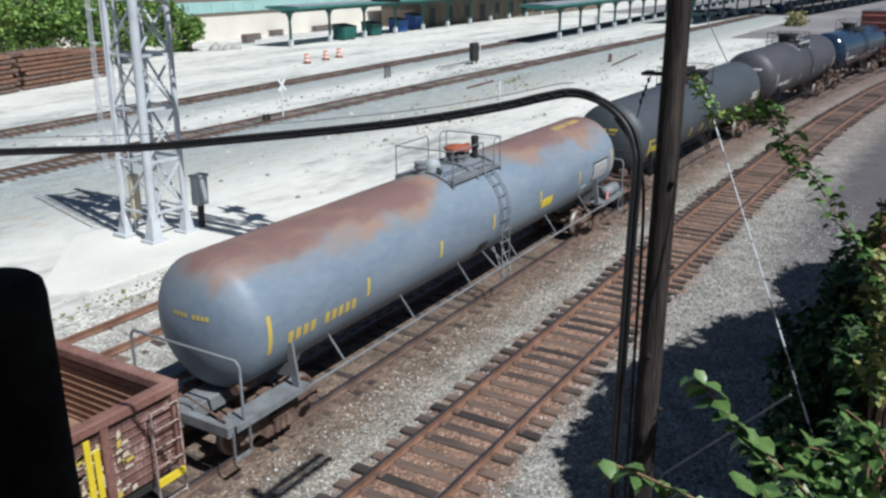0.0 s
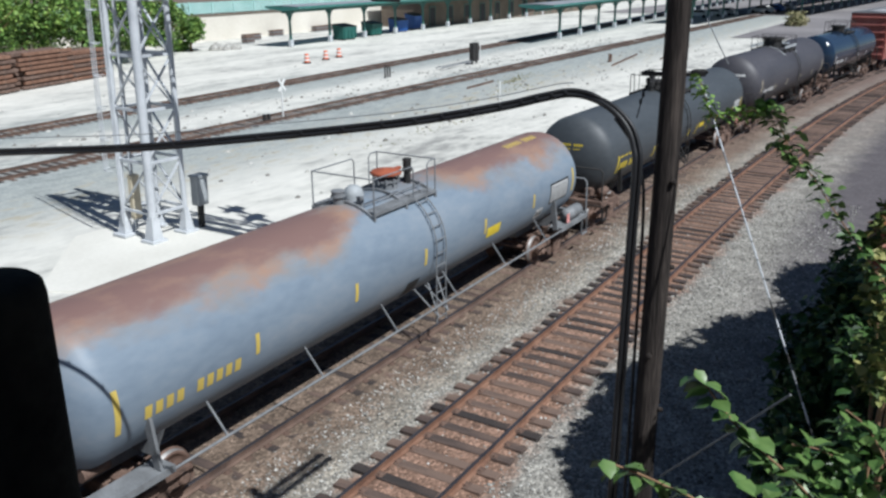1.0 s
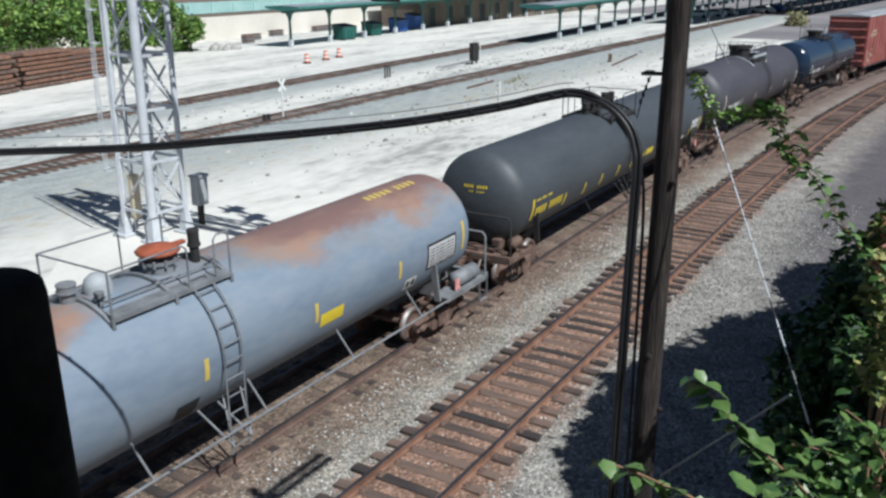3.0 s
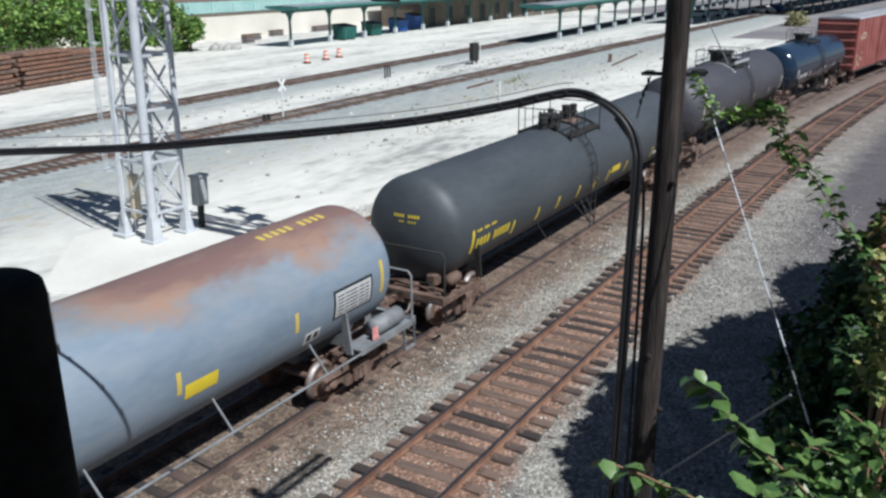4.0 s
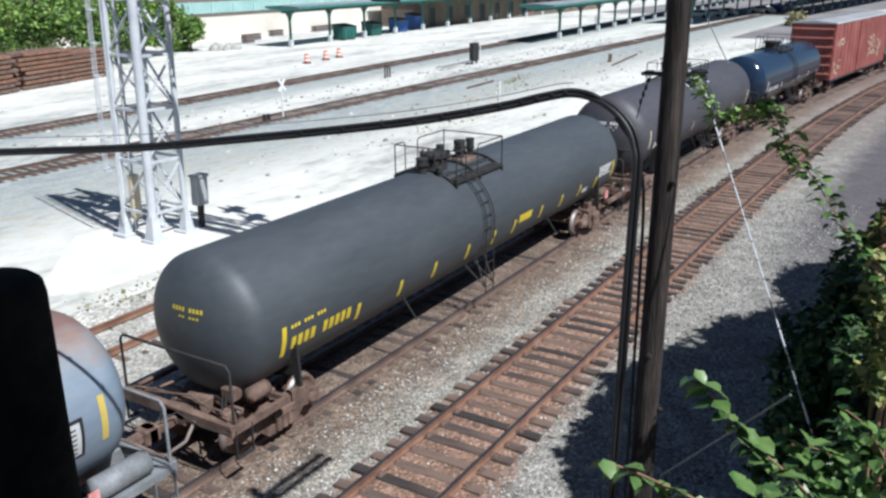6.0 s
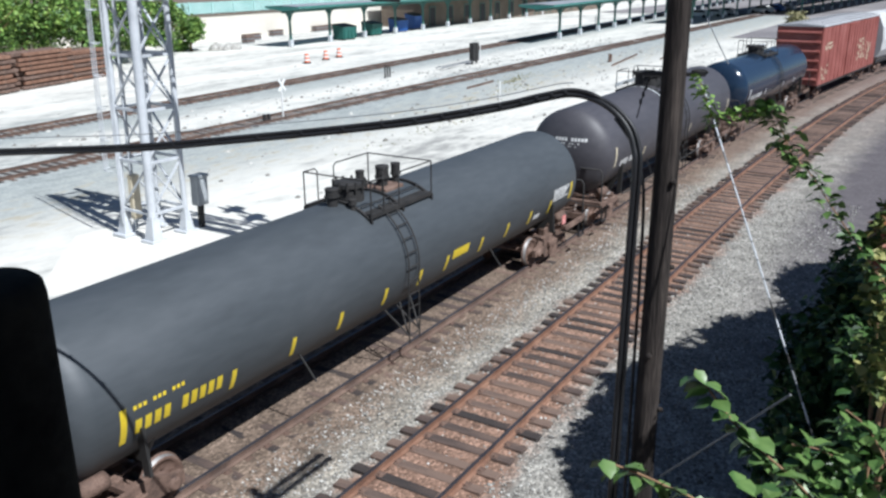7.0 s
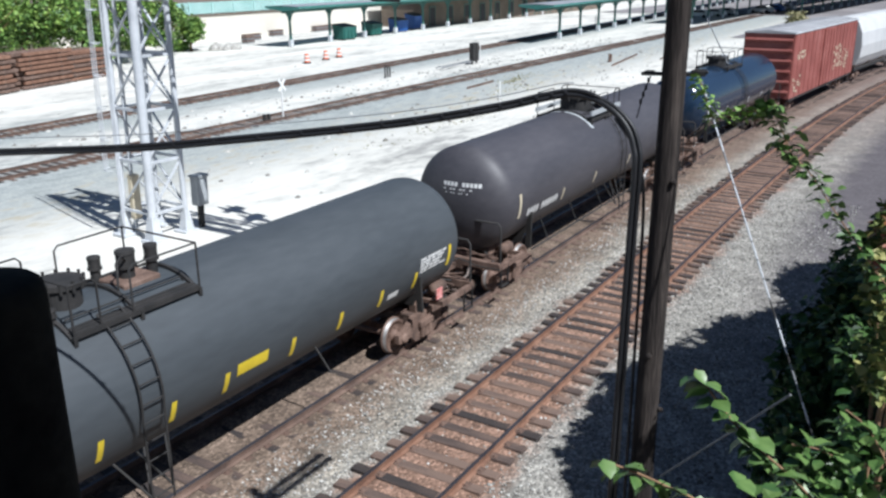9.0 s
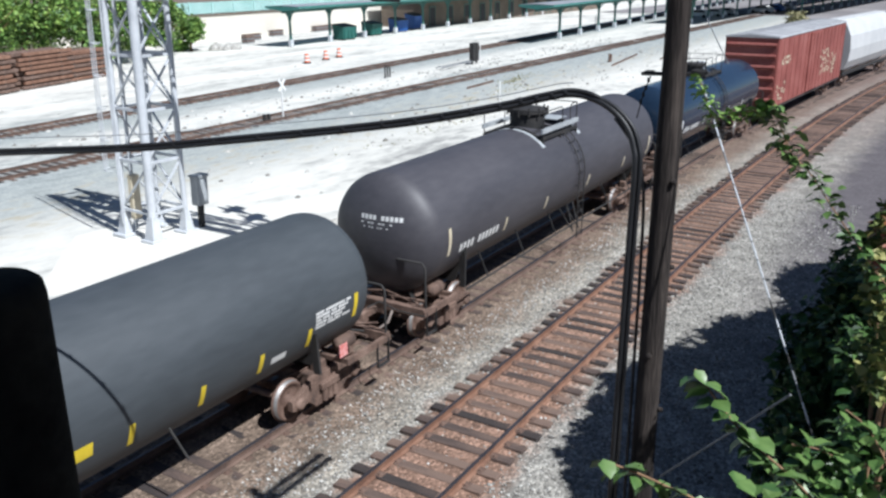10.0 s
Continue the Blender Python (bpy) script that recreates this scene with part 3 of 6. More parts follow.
def wheelset_mesh():
    """Axle with two flanged wheels; the treads are worn bright."""
    b = Build()
    b.lathe([(-0.95, 0.07), (0.95, 0.07)], 12, "y")
    for s in (-1, 1):
        b.lathe([(s * 0.67, 0.12), (s * 0.675, 0.455), (s * 0.705, 0.455), (s * 0.72, 0.425), (s * 0.81, 0.418), (s * 0.812, 0.35), (s * 0.775, 0.33), (s * 0.77, 0.15), (s * 0.83, 0.12), (s * 0.84, 0.0)], 28, "y")
        for k in range(5):
            w = 2 * math.pi * k / 5
            b.box(0.22 * math.cos(w) - 0.04, 0.22 * math.cos(w) + 0.04, min(s * 0.765, s * 0.785), max(s * 0.765, s * 0.785), 0.22 * math.sin(w) - 0.04, 0.22 * math.sin(w) + 0.04)
    me = b.mesh("wheelset", M["wheel"])
    me.materials.append(M["tread"])
    for f in me.polygons:
        c = f.center
        if abs(c.y) > 0.715 and math.hypot(c.x, c.z) > 0.395:
            f.material_index = 1
    return me


def side_frame_mesh(s):
    """Cast side frame: an arch over the springs between two axle boxes."""
    b = Build()
    out = [(-1.12, 0.34), (-1.12, 0.55), (-0.85, 0.60), (-0.45, 0.80), (0.45, 0.80), (0.85, 0.60), (1.12, 0.55), (1.12, 0.34), (0.95, 0.30), (0.62, 0.34), (0.40, 0.14), (-0.40, 0.14), (-0.62, 0.34), (-0.95, 0.30)]
    b.prism(out, "y", s * 0.93, s * 1.06)
    for x in (-0.89, 0.89):
        b.lathe([(s * 0.93, 0.13), (s * 1.10, 0.13), (s * 1.12, 0.08)], 12, "y", (x, 0, 0.42))
    for x in (-0.16, 0, 0.16):
        b.lathe([(0.2, 0.07), (0.45, 0.07)], 10, "z", (x, s * 1.085, 0))
    b.box(-0.30, 0.30, min(s * 1.0, s * 1.16), max(s * 1.0, s * 1.16), 0.46, 0.62, 0.02)
    return b.mesh("side_frame", M["rust_steel"])


WS, SF = wheelset_mesh(), {s: side_frame_mesh(s) for s in (-1, 1)}


def bogie(car, x, label="rust-brown two-axle bogie"):
    b = Build()
    b.box(-0.22, 0.22, -0.95, 0.95, 0.42, 0.72, 0.03)
    for k in (-0.5, 0.5):
        b.bar((k, -0.7, 0.38), (k, 0.7, 0.38), 0.12, 0.16)
    bo = part("bogie", b, M["rust_steel"], car, label, (x, 0, 0))
    for s in (-1, 1):
        part("side_frame", SF[s], None, bo)
        w = part("wheelset", WS, None, bo, at=(s * 0.89, 0, WHEEL_R))
        WHEELS.append((w, s * 0.89))
    return bo


def car_root(name, label, category, centre, pivots):
    e = thing(name, label, category, "cars of the freight train")
    e["kind"] = ""
    del e["kind"]
    CARS.append((e, centre, pivots))
    return e


def on_shell(b, x0, x1, z0, z1, R, zc, lift=0.006, side=-1, nx=1, nz=6):
    """A patch that follows the shell of the tank between two heights."""
    a0, a1 = math.asin(max(-1, min(1, (z0 - zc) / R))), math.asin(max(-1, min(1, (z1 - zc) / R)))
    rr = R + lift
    v, f = [], []
    for i in range(nx + 1):
        for j in range(nz + 1):
            a = a0 + (a1 - a0) * j / nz
            v.append((x0 + (x1 - x0) * i / nx, side * rr * math.cos(a), zc + rr * math.sin(a)))
    for i in range(nx):
        for j in range(nz):
            k = i * (nz + 1) + j
            f.append((k, k + nz + 1, k + nz + 2, k + 1))
    return b.add(v, f, True)


def shell(b, x0, x1, R, zc, depth, ends=10):
    prof = [(x0 - depth * math.cos(k * math.pi / 2 / ends), R * math.sin(k * math.pi / 2 / ends) + 0.001) for k in range(ends)]
    prof += [(x0, R), (x0 + 0.02, R)]
    n = 6
    prof += [(x0 + (x1 - x0) * k / n, R) for k in range(1, n)]
    prof += [(x1 - 0.02, R), (x1, R)]
    prof += [(x1 + depth * math.sin(k * math.pi / 2 / ends), R * math.cos(k * math.pi / 2 / ends) + 0.001) for k in range(1, ends + 1)]
    return b.lathe(prof, 64, "x", (0, 0, zc), cap=False)


def head_patch(b, y0, y1, z0, z1, R, zc, x0, depth, n=4):
    """A patch on the near dished head of a tank."""
    v, f = [], []
    for i in range(n + 1):
        for j in range(2):
            y, z = y0 + (y1 - y0) * i / n, z0 + (z1 - z0) * j
            q = max(0.0, 1 - (y * y + (z - zc) ** 2) / (R * R))
            v.append((x0 - depth * math.sqrt(q) - 0.008, y, z))
    f = [(2 * i, 2 * i + 2, 2 * i + 3, 2 * i + 1) for i in range(n)]
    return b.add(v, f, True)


def railing(car, x0, x1, y0, y1, z, h, material, gap=None):
    """Pipe railing round the walkway: posts, top rail, split at the ladders."""
    xm0, xm1 = gap
    for y in (y0, y1):
        for a, c in ((x0, xm0), (xm1, x1)):
            b = Build()
            inner = c if a == x0 else a
            outer = a if a == x0 else c
            b.tube([(outer, y, z + h), (inner + (0.08 if inner > outer else -0.08) * -1, y, z + h), (inner, y, z + h - 0.08), (inner, y, z)], 0.017, 6)
            b.tube([(outer, y, z), (outer, y, z + h)], 0.019, 6)
            part("railing", b, material, car, "pipe safety railing")
    for x in (x0, x1):
        b = Build()
        b.tube([(x, y0, z + h), (x, y1, z + h)], 0.017, 6)
        part("end_railing", b, material, car, "pipe safety railing")


def ladder(car, x, R, zc, y_side, material, w=0.42, z_low=0.55, from_angle=62):
    """Ladder that follows the curve of the tank and hangs below it."""
    b = Build()
    r = R + 0.09
    pts = [(y_side * r * math.cos(radians(a)), zc + r * math.sin(radians(a))) for a in range(from_angle, -11, -8)]
    y_end = pts[-1][0]
    pts += [(y_end, z_low)]
    for s in (-w / 2, w / 2):
        for p, q in zip(pts, pts[1:]):
            b.tube([(x + s, p[0], p[1]), (x + s, q[0], q[1])], 0.019, 6)
    length = 0.0
    for p, q in zip(pts, pts[1:]):
        d = math.dist(p, q)
        k = math.ceil(length / 0.33) * 0.33
        while k < length + d:
            t = (k - length) / d
            y, z = p[0] + (q[0] - p[0]) * t, p[1] + (q[1] - p[1]) * t
            b.tube([(x - w / 2, y, z), (x + w / 2, y, z)], 0.014, 6)
            k += 0.33
        length += d
    part("ladder", b, material, car, "curved steel ladder down the tank side")


def open_end(car, xe, sgn, R, zc):
    """Rusty open end frame: angle irons along the sides, levers, rods, valve and reservoir in plain view."""
    for s in (-1, 1):
        b = Build()
        b.bar((xe, s * 1.42, 1.04), (xe - sgn * 1.55, s * 1.42, 1.04), 0.09, 0.025)
        b.bar((xe, s * 1.46, 0.98), (xe - sgn * 1.55, s * 1.46, 0.98), 0.02, 0.13)
        part("side_sill", b, M["rust_steel"], car, "rusty angle-iron side sill")
        b = Build()
        b.bar((xe - sgn * 1.5, s * 1.44, 1.0), (xe - sgn * 1.5, s * 0.3, 0.95), 0.1, 0.1)
        part("cross_brace", b, M["rust_steel"], car, "rusty cross brace")
    b = Build()
    for k in range(7):
        x = xe - sgn * (0.3 + 0.2 * k)
        b.tube([(x, -0.95 + 0.12 * k, 1.12), (x - sgn * 0.25, -0.7 + 0.1 * k, 1.2 + 0.03 * (k % 3)), (x - sgn * 0.5, -0.2, 1.05)], 0.024, 6)
    b.tube([(xe + sgn * 0.04, -1.5, 0.98), (xe + sgn * 0.10, -0.8, 1.0), (xe + sgn * 0.12, -0.25, 1.14), (xe + sgn * 0.42, -0.1, 1.05)], 0.018, 6)
    part("lever", b, M["dark_steel"], car, "dark uncoupling lever and brake rods")
    b = Build()
    x = xe - sgn * 0.85
    b.lathe([(min(x, x - sgn * 0.55), 0.02), (min(x, x - sgn * 0.55) + 0.05, 0.15), (max(x, x - sgn * 0.55) - 0.05, 0.15), (max(x, x - sgn * 0.55), 0.02)], 14, "x", (0, -1.05, 1.22))
    b.box(x - 0.16, x + 0.16, -0.8, -0.5, 1.05, 1.38, 0.05)
    part("brake_valve", b, M["rust_steel"], car, "dusty brake valve and cylinder")
    b = Build()
    b.tube([(xe + sgn * 0.05, -0.6, 1.02), (xe + sgn * 0.3, -0.62, 0.75), (xe + sgn * 0.55, -0.35, 0.5), (xe + sgn * 0.68, -0.1, 0.55)], 0.032, 8)
    part("brake_hose", b, M["grit_steel"], car, "dusty looping brake hose")
    b = Build()
    for k in range(3):
        b.bar((xe - sgn * (0.25 + 0.5 * k), -1.0, 0.98), (xe - sgn * (0.25 + 0.5 * k), 1.0, 0.98), 0.07, 0.05)
    b.tube([(xe - sgn * 0.1, -1.2, 1.3), (xe - sgn * 0.3, -0.4, 1.16), (xe - sgn * 0.2, 0.6, 1.22), (xe - sgn * 0.15, 1.2, 1.16)], 0.026, 6)
    part("brake_pipe", b, M["rust_steel"], car, "rusty train pipe and hangers")


def end_gear(car, xe, sgn, material, R, zc, hr_in=0.12):
    """End platform, draft sill, steps and coupler at one end. sgn: which way the end faces; xe: the end sill."""
    b = Build()
    b.box(min(xe - sgn * 2.9, xe), max(xe - sgn * 2.9, xe), -0.28, 0.28, 0.78, 1.08, 0.02)
    b.box(min(xe - sgn * 0.16, xe), max(xe - sgn * 0.16, xe), -1.45, 1.45, 0.90, 1.12, 0.015)
    plated = material is M["grey_steel"]
    part("end_sill", b, material if plated else M["rust_steel"], car, "end sill with draft gear")
    if not plated:
        open_end(car, xe, sgn, R, zc)
    rig = Build()
    for k, s in ((0.5, -0.7), (0.9, 0.65), (1.5, -0.75)):
        rig.box(min(xe - sgn * k, xe - sgn * (k + 0.3)), max(xe - sgn * k, xe - sgn * (k + 0.3)), s - 0.12, s + 0.12, 0.66, 0.95, 0.03)
    rig.tube([(xe - sgn * 0.3, -0.9, 0.86), (xe - sgn * 1.4, -0.55, 0.72), (xe - sgn * 2.6, -0.5, 0.8)], 0.025, 6)
    rig.tube([(xe - sgn * 0.2, 0.8, 1.16), (xe - sgn * 1.0, 0.6, 1.2), (xe - sgn * 1.6, 0.7, 1.12)], 0.03, 6)
    rig.tube([(xe - sgn * 0.1, -1.3, 1.16), (xe - sgn * 0.25, -0.2, 1.3), (xe - sgn * 0.15, 0.9, 1.15)], 0.022, 6)
    rig.lathe([(xe - sgn * 1.0, 0.13), (xe - sgn * 1.5, 0.13), (xe - sgn * 1.52, 0.03)], 12, "x", (0, -0.62, 1.22))
    part("brake_rigging", rig, M["rust_steel"], car, "rusty brake rods and cylinder")
    for s in (-1, 1) if plated else ():
        b = Build()
        y0, y1 = sorted((s * 1.02, s * 1.47))
        x0, x1 = sorted((xe - sgn * 0.18, xe - sgn * 2.15))
        b.box(x0, x1, y0, y1, 1.045, 1.08)
        b.bar((x0, s * 1.47, 1.02), (x1, s * 1.47, 1.02), 0.03, 0.13)
        b.bar((x0, s * 1.02, 1.02), (x1, s * 1.02, 1.02), 0.03, 0.1)
        part("side_platform", b, material, car, "narrow side platform")
    for s in (-1, 1):
        b = Build()
        for k in (0.1, 0.5):
            b.bar((xe - sgn * k, s * 1.46, 1.0), (xe - sgn * k, s * 1.46, 0.42), 0.05, 0.02)
        b.bar((xe - sgn * 0.1, s * 1.46, 0.44), (xe - sgn * 0.5, s * 1.46, 0.44), 0.08, 0.03)
        part("step", b, material, car, "side stirrup step")
    b = Build()
    xp = xe - sgn * hr_in
    zr = 2.22
    b.tube([(xp, -1.42, 1.1), (xp, -1.42, zr - 0.1), (xp, -1.34, zr), (xp, 1.34, zr), (xp, 1.42, zr - 0.1), (xp, 1.42, 1.1)], 0.028, 8)
    part("end_handrail", b, material, car, "bent pipe handrail across the end")
    b = Build()
    b.box(min(xe, xe + sgn * 0.5), max(xe, xe + sgn * 0.5), -0.09, 0.09, 0.78, 0.96, 0.02)
    b.box(min(xe + sgn * 0.42, xe + sgn * 0.72), max(xe + sgn * 0.42, xe + sgn * 0.72), -0.16, 0.16, 0.70, 1.02, 0.04)
    part("coupler", b, M["rust_steel"], car, "rusty knuckle coupler")
    b = Build()
    b.tube([(xe, 0.3, 0.95), (xe + sgn * 0.25, 0.32, 0.62), (xe + sgn * 0.5, 0.2, 0.42), (xe + sgn * 0.7, 0.1, 0.45)], 0.03, 8)
    part("brake_hose", b, M["cable"], car, "black rubber brake hose")
    for s in (-1, 1):
        b = Build()
        xs = xe - sgn * 2.15
        b.prism([(s * 0.28, 1.08), (s * 1.0, 1.08), (s * 1.3, zc - 0.55 * R), (s * 0.9, zc - 0.8 * R), (s * 0.28, zc - R)], "x", xs - 0.02, xs + 0.02)
        b.bar((xs - 0.25, s * 1.38, 1.08), (xs - 0.25, s * (R * 0.93), zc - 0.32 * R), 0.16, 0.06)
        part("saddle", b, material, car, "steel saddle under the tank")


def tank_car(name, label, centre, half, x0, x1, R, zc, shell_mat, steel, plat, ladder_x, plat_half=0.86, depth=None, pivot=None, long_rail=True):
    depth = depth or R * 0.5
    pv = pivot or half - 2.35
    car = car_root(name, label, "tank car", centre, pv)
    part("tank", shell(Build(), x0, x1, R, zc, depth), shell_mat, car, "long cylindrical tank with dished heads")
    for sgn in (-1, 1):
        end_gear(car, sgn * (half - 0.62), sgn, steel, R, zc, 0.42 if sgn < 0 and steel is M["grey_steel"] else 0.12)
        bogie(car, sgn * pv)
    # walkway on the crown
    top = zc + R
    p0, p1 = plat
    zp = zc + math.sqrt(R * R - plat_half ** 2) + 0.15
    b = Build()
    for y in (-plat_half, plat_half):
        b.bar((p0, y, zp - 0.01), (p1, y, zp - 0.01), 0.03, 0.08)
    arc = math.asin(min(0.95, plat_half / (R + 0.05)))
    for x in (p0, (p0 + p1) / 2, p1):
        ring = [(x, (R + 0.04) * math.sin(arc * q / 8), zc + (R + 0.04) * math.cos(arc * q / 8)) for q in range(-8, 9)]
        for p_, q_ in zip(ring, ring[1:]):
            b.bar(p_, q_, 0.06, 0.05)
        for s in (-1, 1):
            b.bar((x, s * plat_half, zp), (x, s * plat_half, zc + math.sqrt(R * R - plat_half ** 2)), 0.06, 0.06)
    deck = part("walkway", b, steel, car, "steel grating walkway on the crown")
    for k in range(6):
        y = (plat_half - 0.05 - 0.11 * (k // 2)) * (k % 2 * 2 - 1)
        part("plank", Build().bar((p0, y, zp + 0.03), (p1, y, zp + 0.03), 0.085, 0.025), steel, deck)
    for s in (-1, 1):
        part("toe_rail", Build().tube([(p0, s * (plat_half - 0.34), zp + 0.02), (p0 + 0.12, s * (plat_half - 0.34), zp + 0.16), (p1 - 0.12, s * (plat_half - 0.34), zp + 0.16), (p1, s * (plat_half - 0.34), zp + 0.02)], 0.015, 6), steel, deck)
    railing(car, p0, p1, -plat_half, plat_half, zp, 0.79, steel, (ladder_x - 0.3, ladder_x + 0.3))
    for s in (-1, 1):
        ladder(car, ladder_x, R, zc, s, steel)
    # brackets below the ladder, side pipe and struts
    for s in (-1, 1):
        b = Build()
        y_out = s * 1.47
        for k in (-0.22, 0.22):
            b.tube([(ladder_x + k - 0.3, s * R * 0.72, zc - 0.72 * R), (ladder_x + k, y_out, 0.75)], 0.022, 6)
            b.tube([(ladder_x + k + 0.3, s * R * 0.72, zc - 0.72 * R), (ladder_x + k, y_out, 0.75)], 0.022, 6)
        part("ladder_bracket", b, steel, car, "crossed struts below the ladder")
    e = half - 2.6
    for s in (-1, 1) if long_rail else ():
        b = Build().tube([(-e, s * 1.46, 1.0), (e, s * 1.46, 1.0)], 0.026, 8)
        part("side_rail", b, M["grey_steel"] if steel is M["grey_steel"] else steel, car, "long pipe rail along the side")
    n = 6 if long_rail else 2
    for k in range(2 * n):
        x, s = -e + 2 * e * (k // 2 + 0.5) / n, k % 2 * 2 - 1
        b = Build().bar((x, s * R * 0.78, zc - 0.62 * R), (x + 0.05, s * 1.46, 1.0), 0.035, 0.025)
        part("rail_strut", b, M["grey_steel"] if steel is M["grey_steel"] else M["dark_steel"], car, "strut that holds the side rail")
    b = Build()
    b.box(-half + 3.3, half - 3.3, -0.16, 0.16, zc - R - 0.16, zc - R + 0.1, 0.02)
    part("bottom_fitting", b, M["dark_steel"], car, "dark pipework under the tank")
    return car


def manway(car, x, z, r, h, material, bolts=10, label="round bolted manway cover"):
    b = Build()
    b.lathe([(z - 0.3, r * 0.9), (z + h * 0.66, r * 0.9), (z + h * 0.66, r * 1.04), (z + h * 0.9, r * 1.04), (z + h * 0.9, r * 0.98), (z + h * 0.98, r * 0.6), (z + h, 0.02)], 30, "z", (x, 0, 0), smooth=False)
    cover = part("manway", b, material, car, label)
    for k in range(bolts):
        w = 2 * math.pi * k / bolts
        part("bolt", Build().lathe([(z + h * 0.5, 0.028), (z + h + 0.02, 0.028)], 6, "z", (x + r * 1.04 * math.cos(w), r * 1.04 * math.sin(w), 0), smooth=False), material, cover)
    return cover


def valve(car, x, y, z, r, h, material, label="valve under a cap", name="valve"):
    """Neck, flange and capped bonnet of a valve."""
    b = Build()
    b.lathe([(z - 0.3, r * 0.72), (z + h * 0.4, r * 0.72), (z + h * 0.4, r), (z + h * 0.5, r), (z + h * 0.5, r * 0.86), (z + h * 0.86, r * 0.86), (z + h * 0.86, r * 0.95), (z + h * 0.97, r * 0.9), (z + h, r * 0.4)], 20, "z", (x, y, 0), smooth=False)
    return part(name, b, material, car, label)


def side_writing(car, x0, x1, z0, z1, R, zc, groups, material, label, name="side_marking", slit=0.34):
    """Each group of signs is a part of its own."""
    n = sum(groups) + len(groups) - 1
    w = (x1 - x0) / n
    x = x0
    for g in groups:
        b = Build()
        for _ in range(g):
            if name != "data_line":
                b = Build()
            on_shell(b, x, x + w * (1 - slit), z0, z1, R, zc, nz=3)
            x += w
            if name != "data_line":
                part(name, b, material, car, label)
        x += w
        if name == "data_line":
            tagged(part(name, b, material, car, label), kind="stuff")


def decals(car, patches, material, label, name, R, zc, side=-1):
    for x0, x1, z0, z1 in patches:
        part(name, on_shell(Build(), x0, x1, z0, z1, R, zc, side=side), material, car, label)


def grey_tank_car():
    c, half = 18.98, 10.45
    R, zc = 1.35, 2.42
    car = tank_car("tank_car", "faded grey tank car with a rusted crown and yellow markings", c, half, 10.40 - c, 27.85 - c, R, zc, M["tank_grey"], M["grey_steel"], (-1.18, 1.33), 0.68)
    d = lambda x: x - c
    decals(car, [(d(10.41), d(10.52), 1.97, 2.74), (d(27.62), d(27.73), 2.05, 2.78)] + [(d(x), d(x) + 0.1, 2.13, 2.54) for x in (13.45, 16.40, 19.07, 21.95, 24.85)], M["yellow_worn"], "faded yellow reflective strip", "reflector", R, zc)
    decals(car, [(d(22.12), d(22.86), 1.97, 2.25)], M["yellow"], "yellow warning label", "warning_label", R, zc)
    decals(car, [(d(18.52), d(19.02), 1.45, 1.85)], M["black_paint"], "black painted patch", "patch", R, zc)
    decals(car, [(d(26.02), d(27.32), 1.96, 2.60)], M["black_paint"], "dark bordered data panel", "data_panel", R, zc)
    part("data_sheet", on_shell(Build(), d(26.08), d(27.26), 2.01, 2.54, R, zc, 0.010), M["hopper"], car, "white data sheet in the panel")
    b = Build()
    for k in range(6):
        z0 = 2.05 + 0.078 * k
        x = d(26.13)
        for w in (0.26, 0.14, 0.32, 0.2, 0.16):
            on_shell(b, x, x + w * 0.85, z0, z0 + 0.028, R, zc, 0.014, nz=1)
            x += w
    tagged(part("data_line", b, M["dark_steel"], car, "dark lines of small writing"), kind="stuff")
    decals(car, [(d(25.2), d(25.66), 1.70, 1.98)], M["white"], "white stencil square", "stencil", R, zc)
    for xx in (25.26, 25.47):
        part("stencil_mark", on_shell(Build(), d(xx), d(xx) + 0.14, 1.76, 1.92, R, zc, 0.010), M["black_paint"], car)
    side_writing(car, d(10.97), d(13.15), 2.0, 2.24, R, zc, [4, 5], M["yellow_worn"], "worn yellow stencilled marking")
    side_writing(car, d(25.2), d(27.2), zc + 0.972 * R, zc + 0.997 * R, R, zc, [5, 4], M["yellow_worn"], "worn yellow marking on the rusted crown", "crown_marking", 0.45)
    for k in (*range(4), *range(5, 9)):
        part("head_marking", head_patch(Build(), 0.35 - 0.1 * k, 0.28 - 0.1 * k, zc + 0.28, zc + 0.37, R, zc, d(10.40), R * 0.5, 1), M["yellow_worn"], car, "worn yellow marking on the dished head")
    top = zc + R + 0.06
    valve(car, -1.28, 0.05, top, 0.17, 0.26, M["grey_steel"])
    part("valve_cover", Build().lathe([(top - 0.2, 0.22), (top + 0.05, 0.24), (top + 0.16, 0.2), (top + 0.24, 0.11), (top + 0.26, 0.01)], 18, "z", (-0.72, 0.05, 0)), M["cabinet"], car, "pale domed valve cover")
    valve(car, -1.0, -0.35, top - 0.1, 0.09, 0.2, M["grey_steel"])
    manway(car, 0.5, top - 0.05, 0.30, 0.22, M["grey_steel"])
    b = Build()
    b.lathe([(top + 0.20, 0.12), (top + 0.26, 0.36), (top + 0.31, 0.39), (top + 0.36, 0.33), (top + 0.41, 0.02)], 16, "z", (0.5, 0, 0))
    b.box(0.5, 1.1, -0.06, 0.06, top + 0.28, top + 0.35, 0.02)
    part("valve_bonnet", b, M["valve_orange"], car, "rust-orange valve bonnet")
    valve(car, 1.18, -0.15, top, 0.12, 0.55, M["dark_steel"], "tall dark relief valve", "relief_valve")
    # brake gear on the far end platform
    b = Build()
    b.lathe([(half - 2.1, 0.02), (half - 2.05, 0.2), (half - 1.1, 0.2), (half - 1.05, 0.02)], 18, "x", (0, -1.27, 1.29))
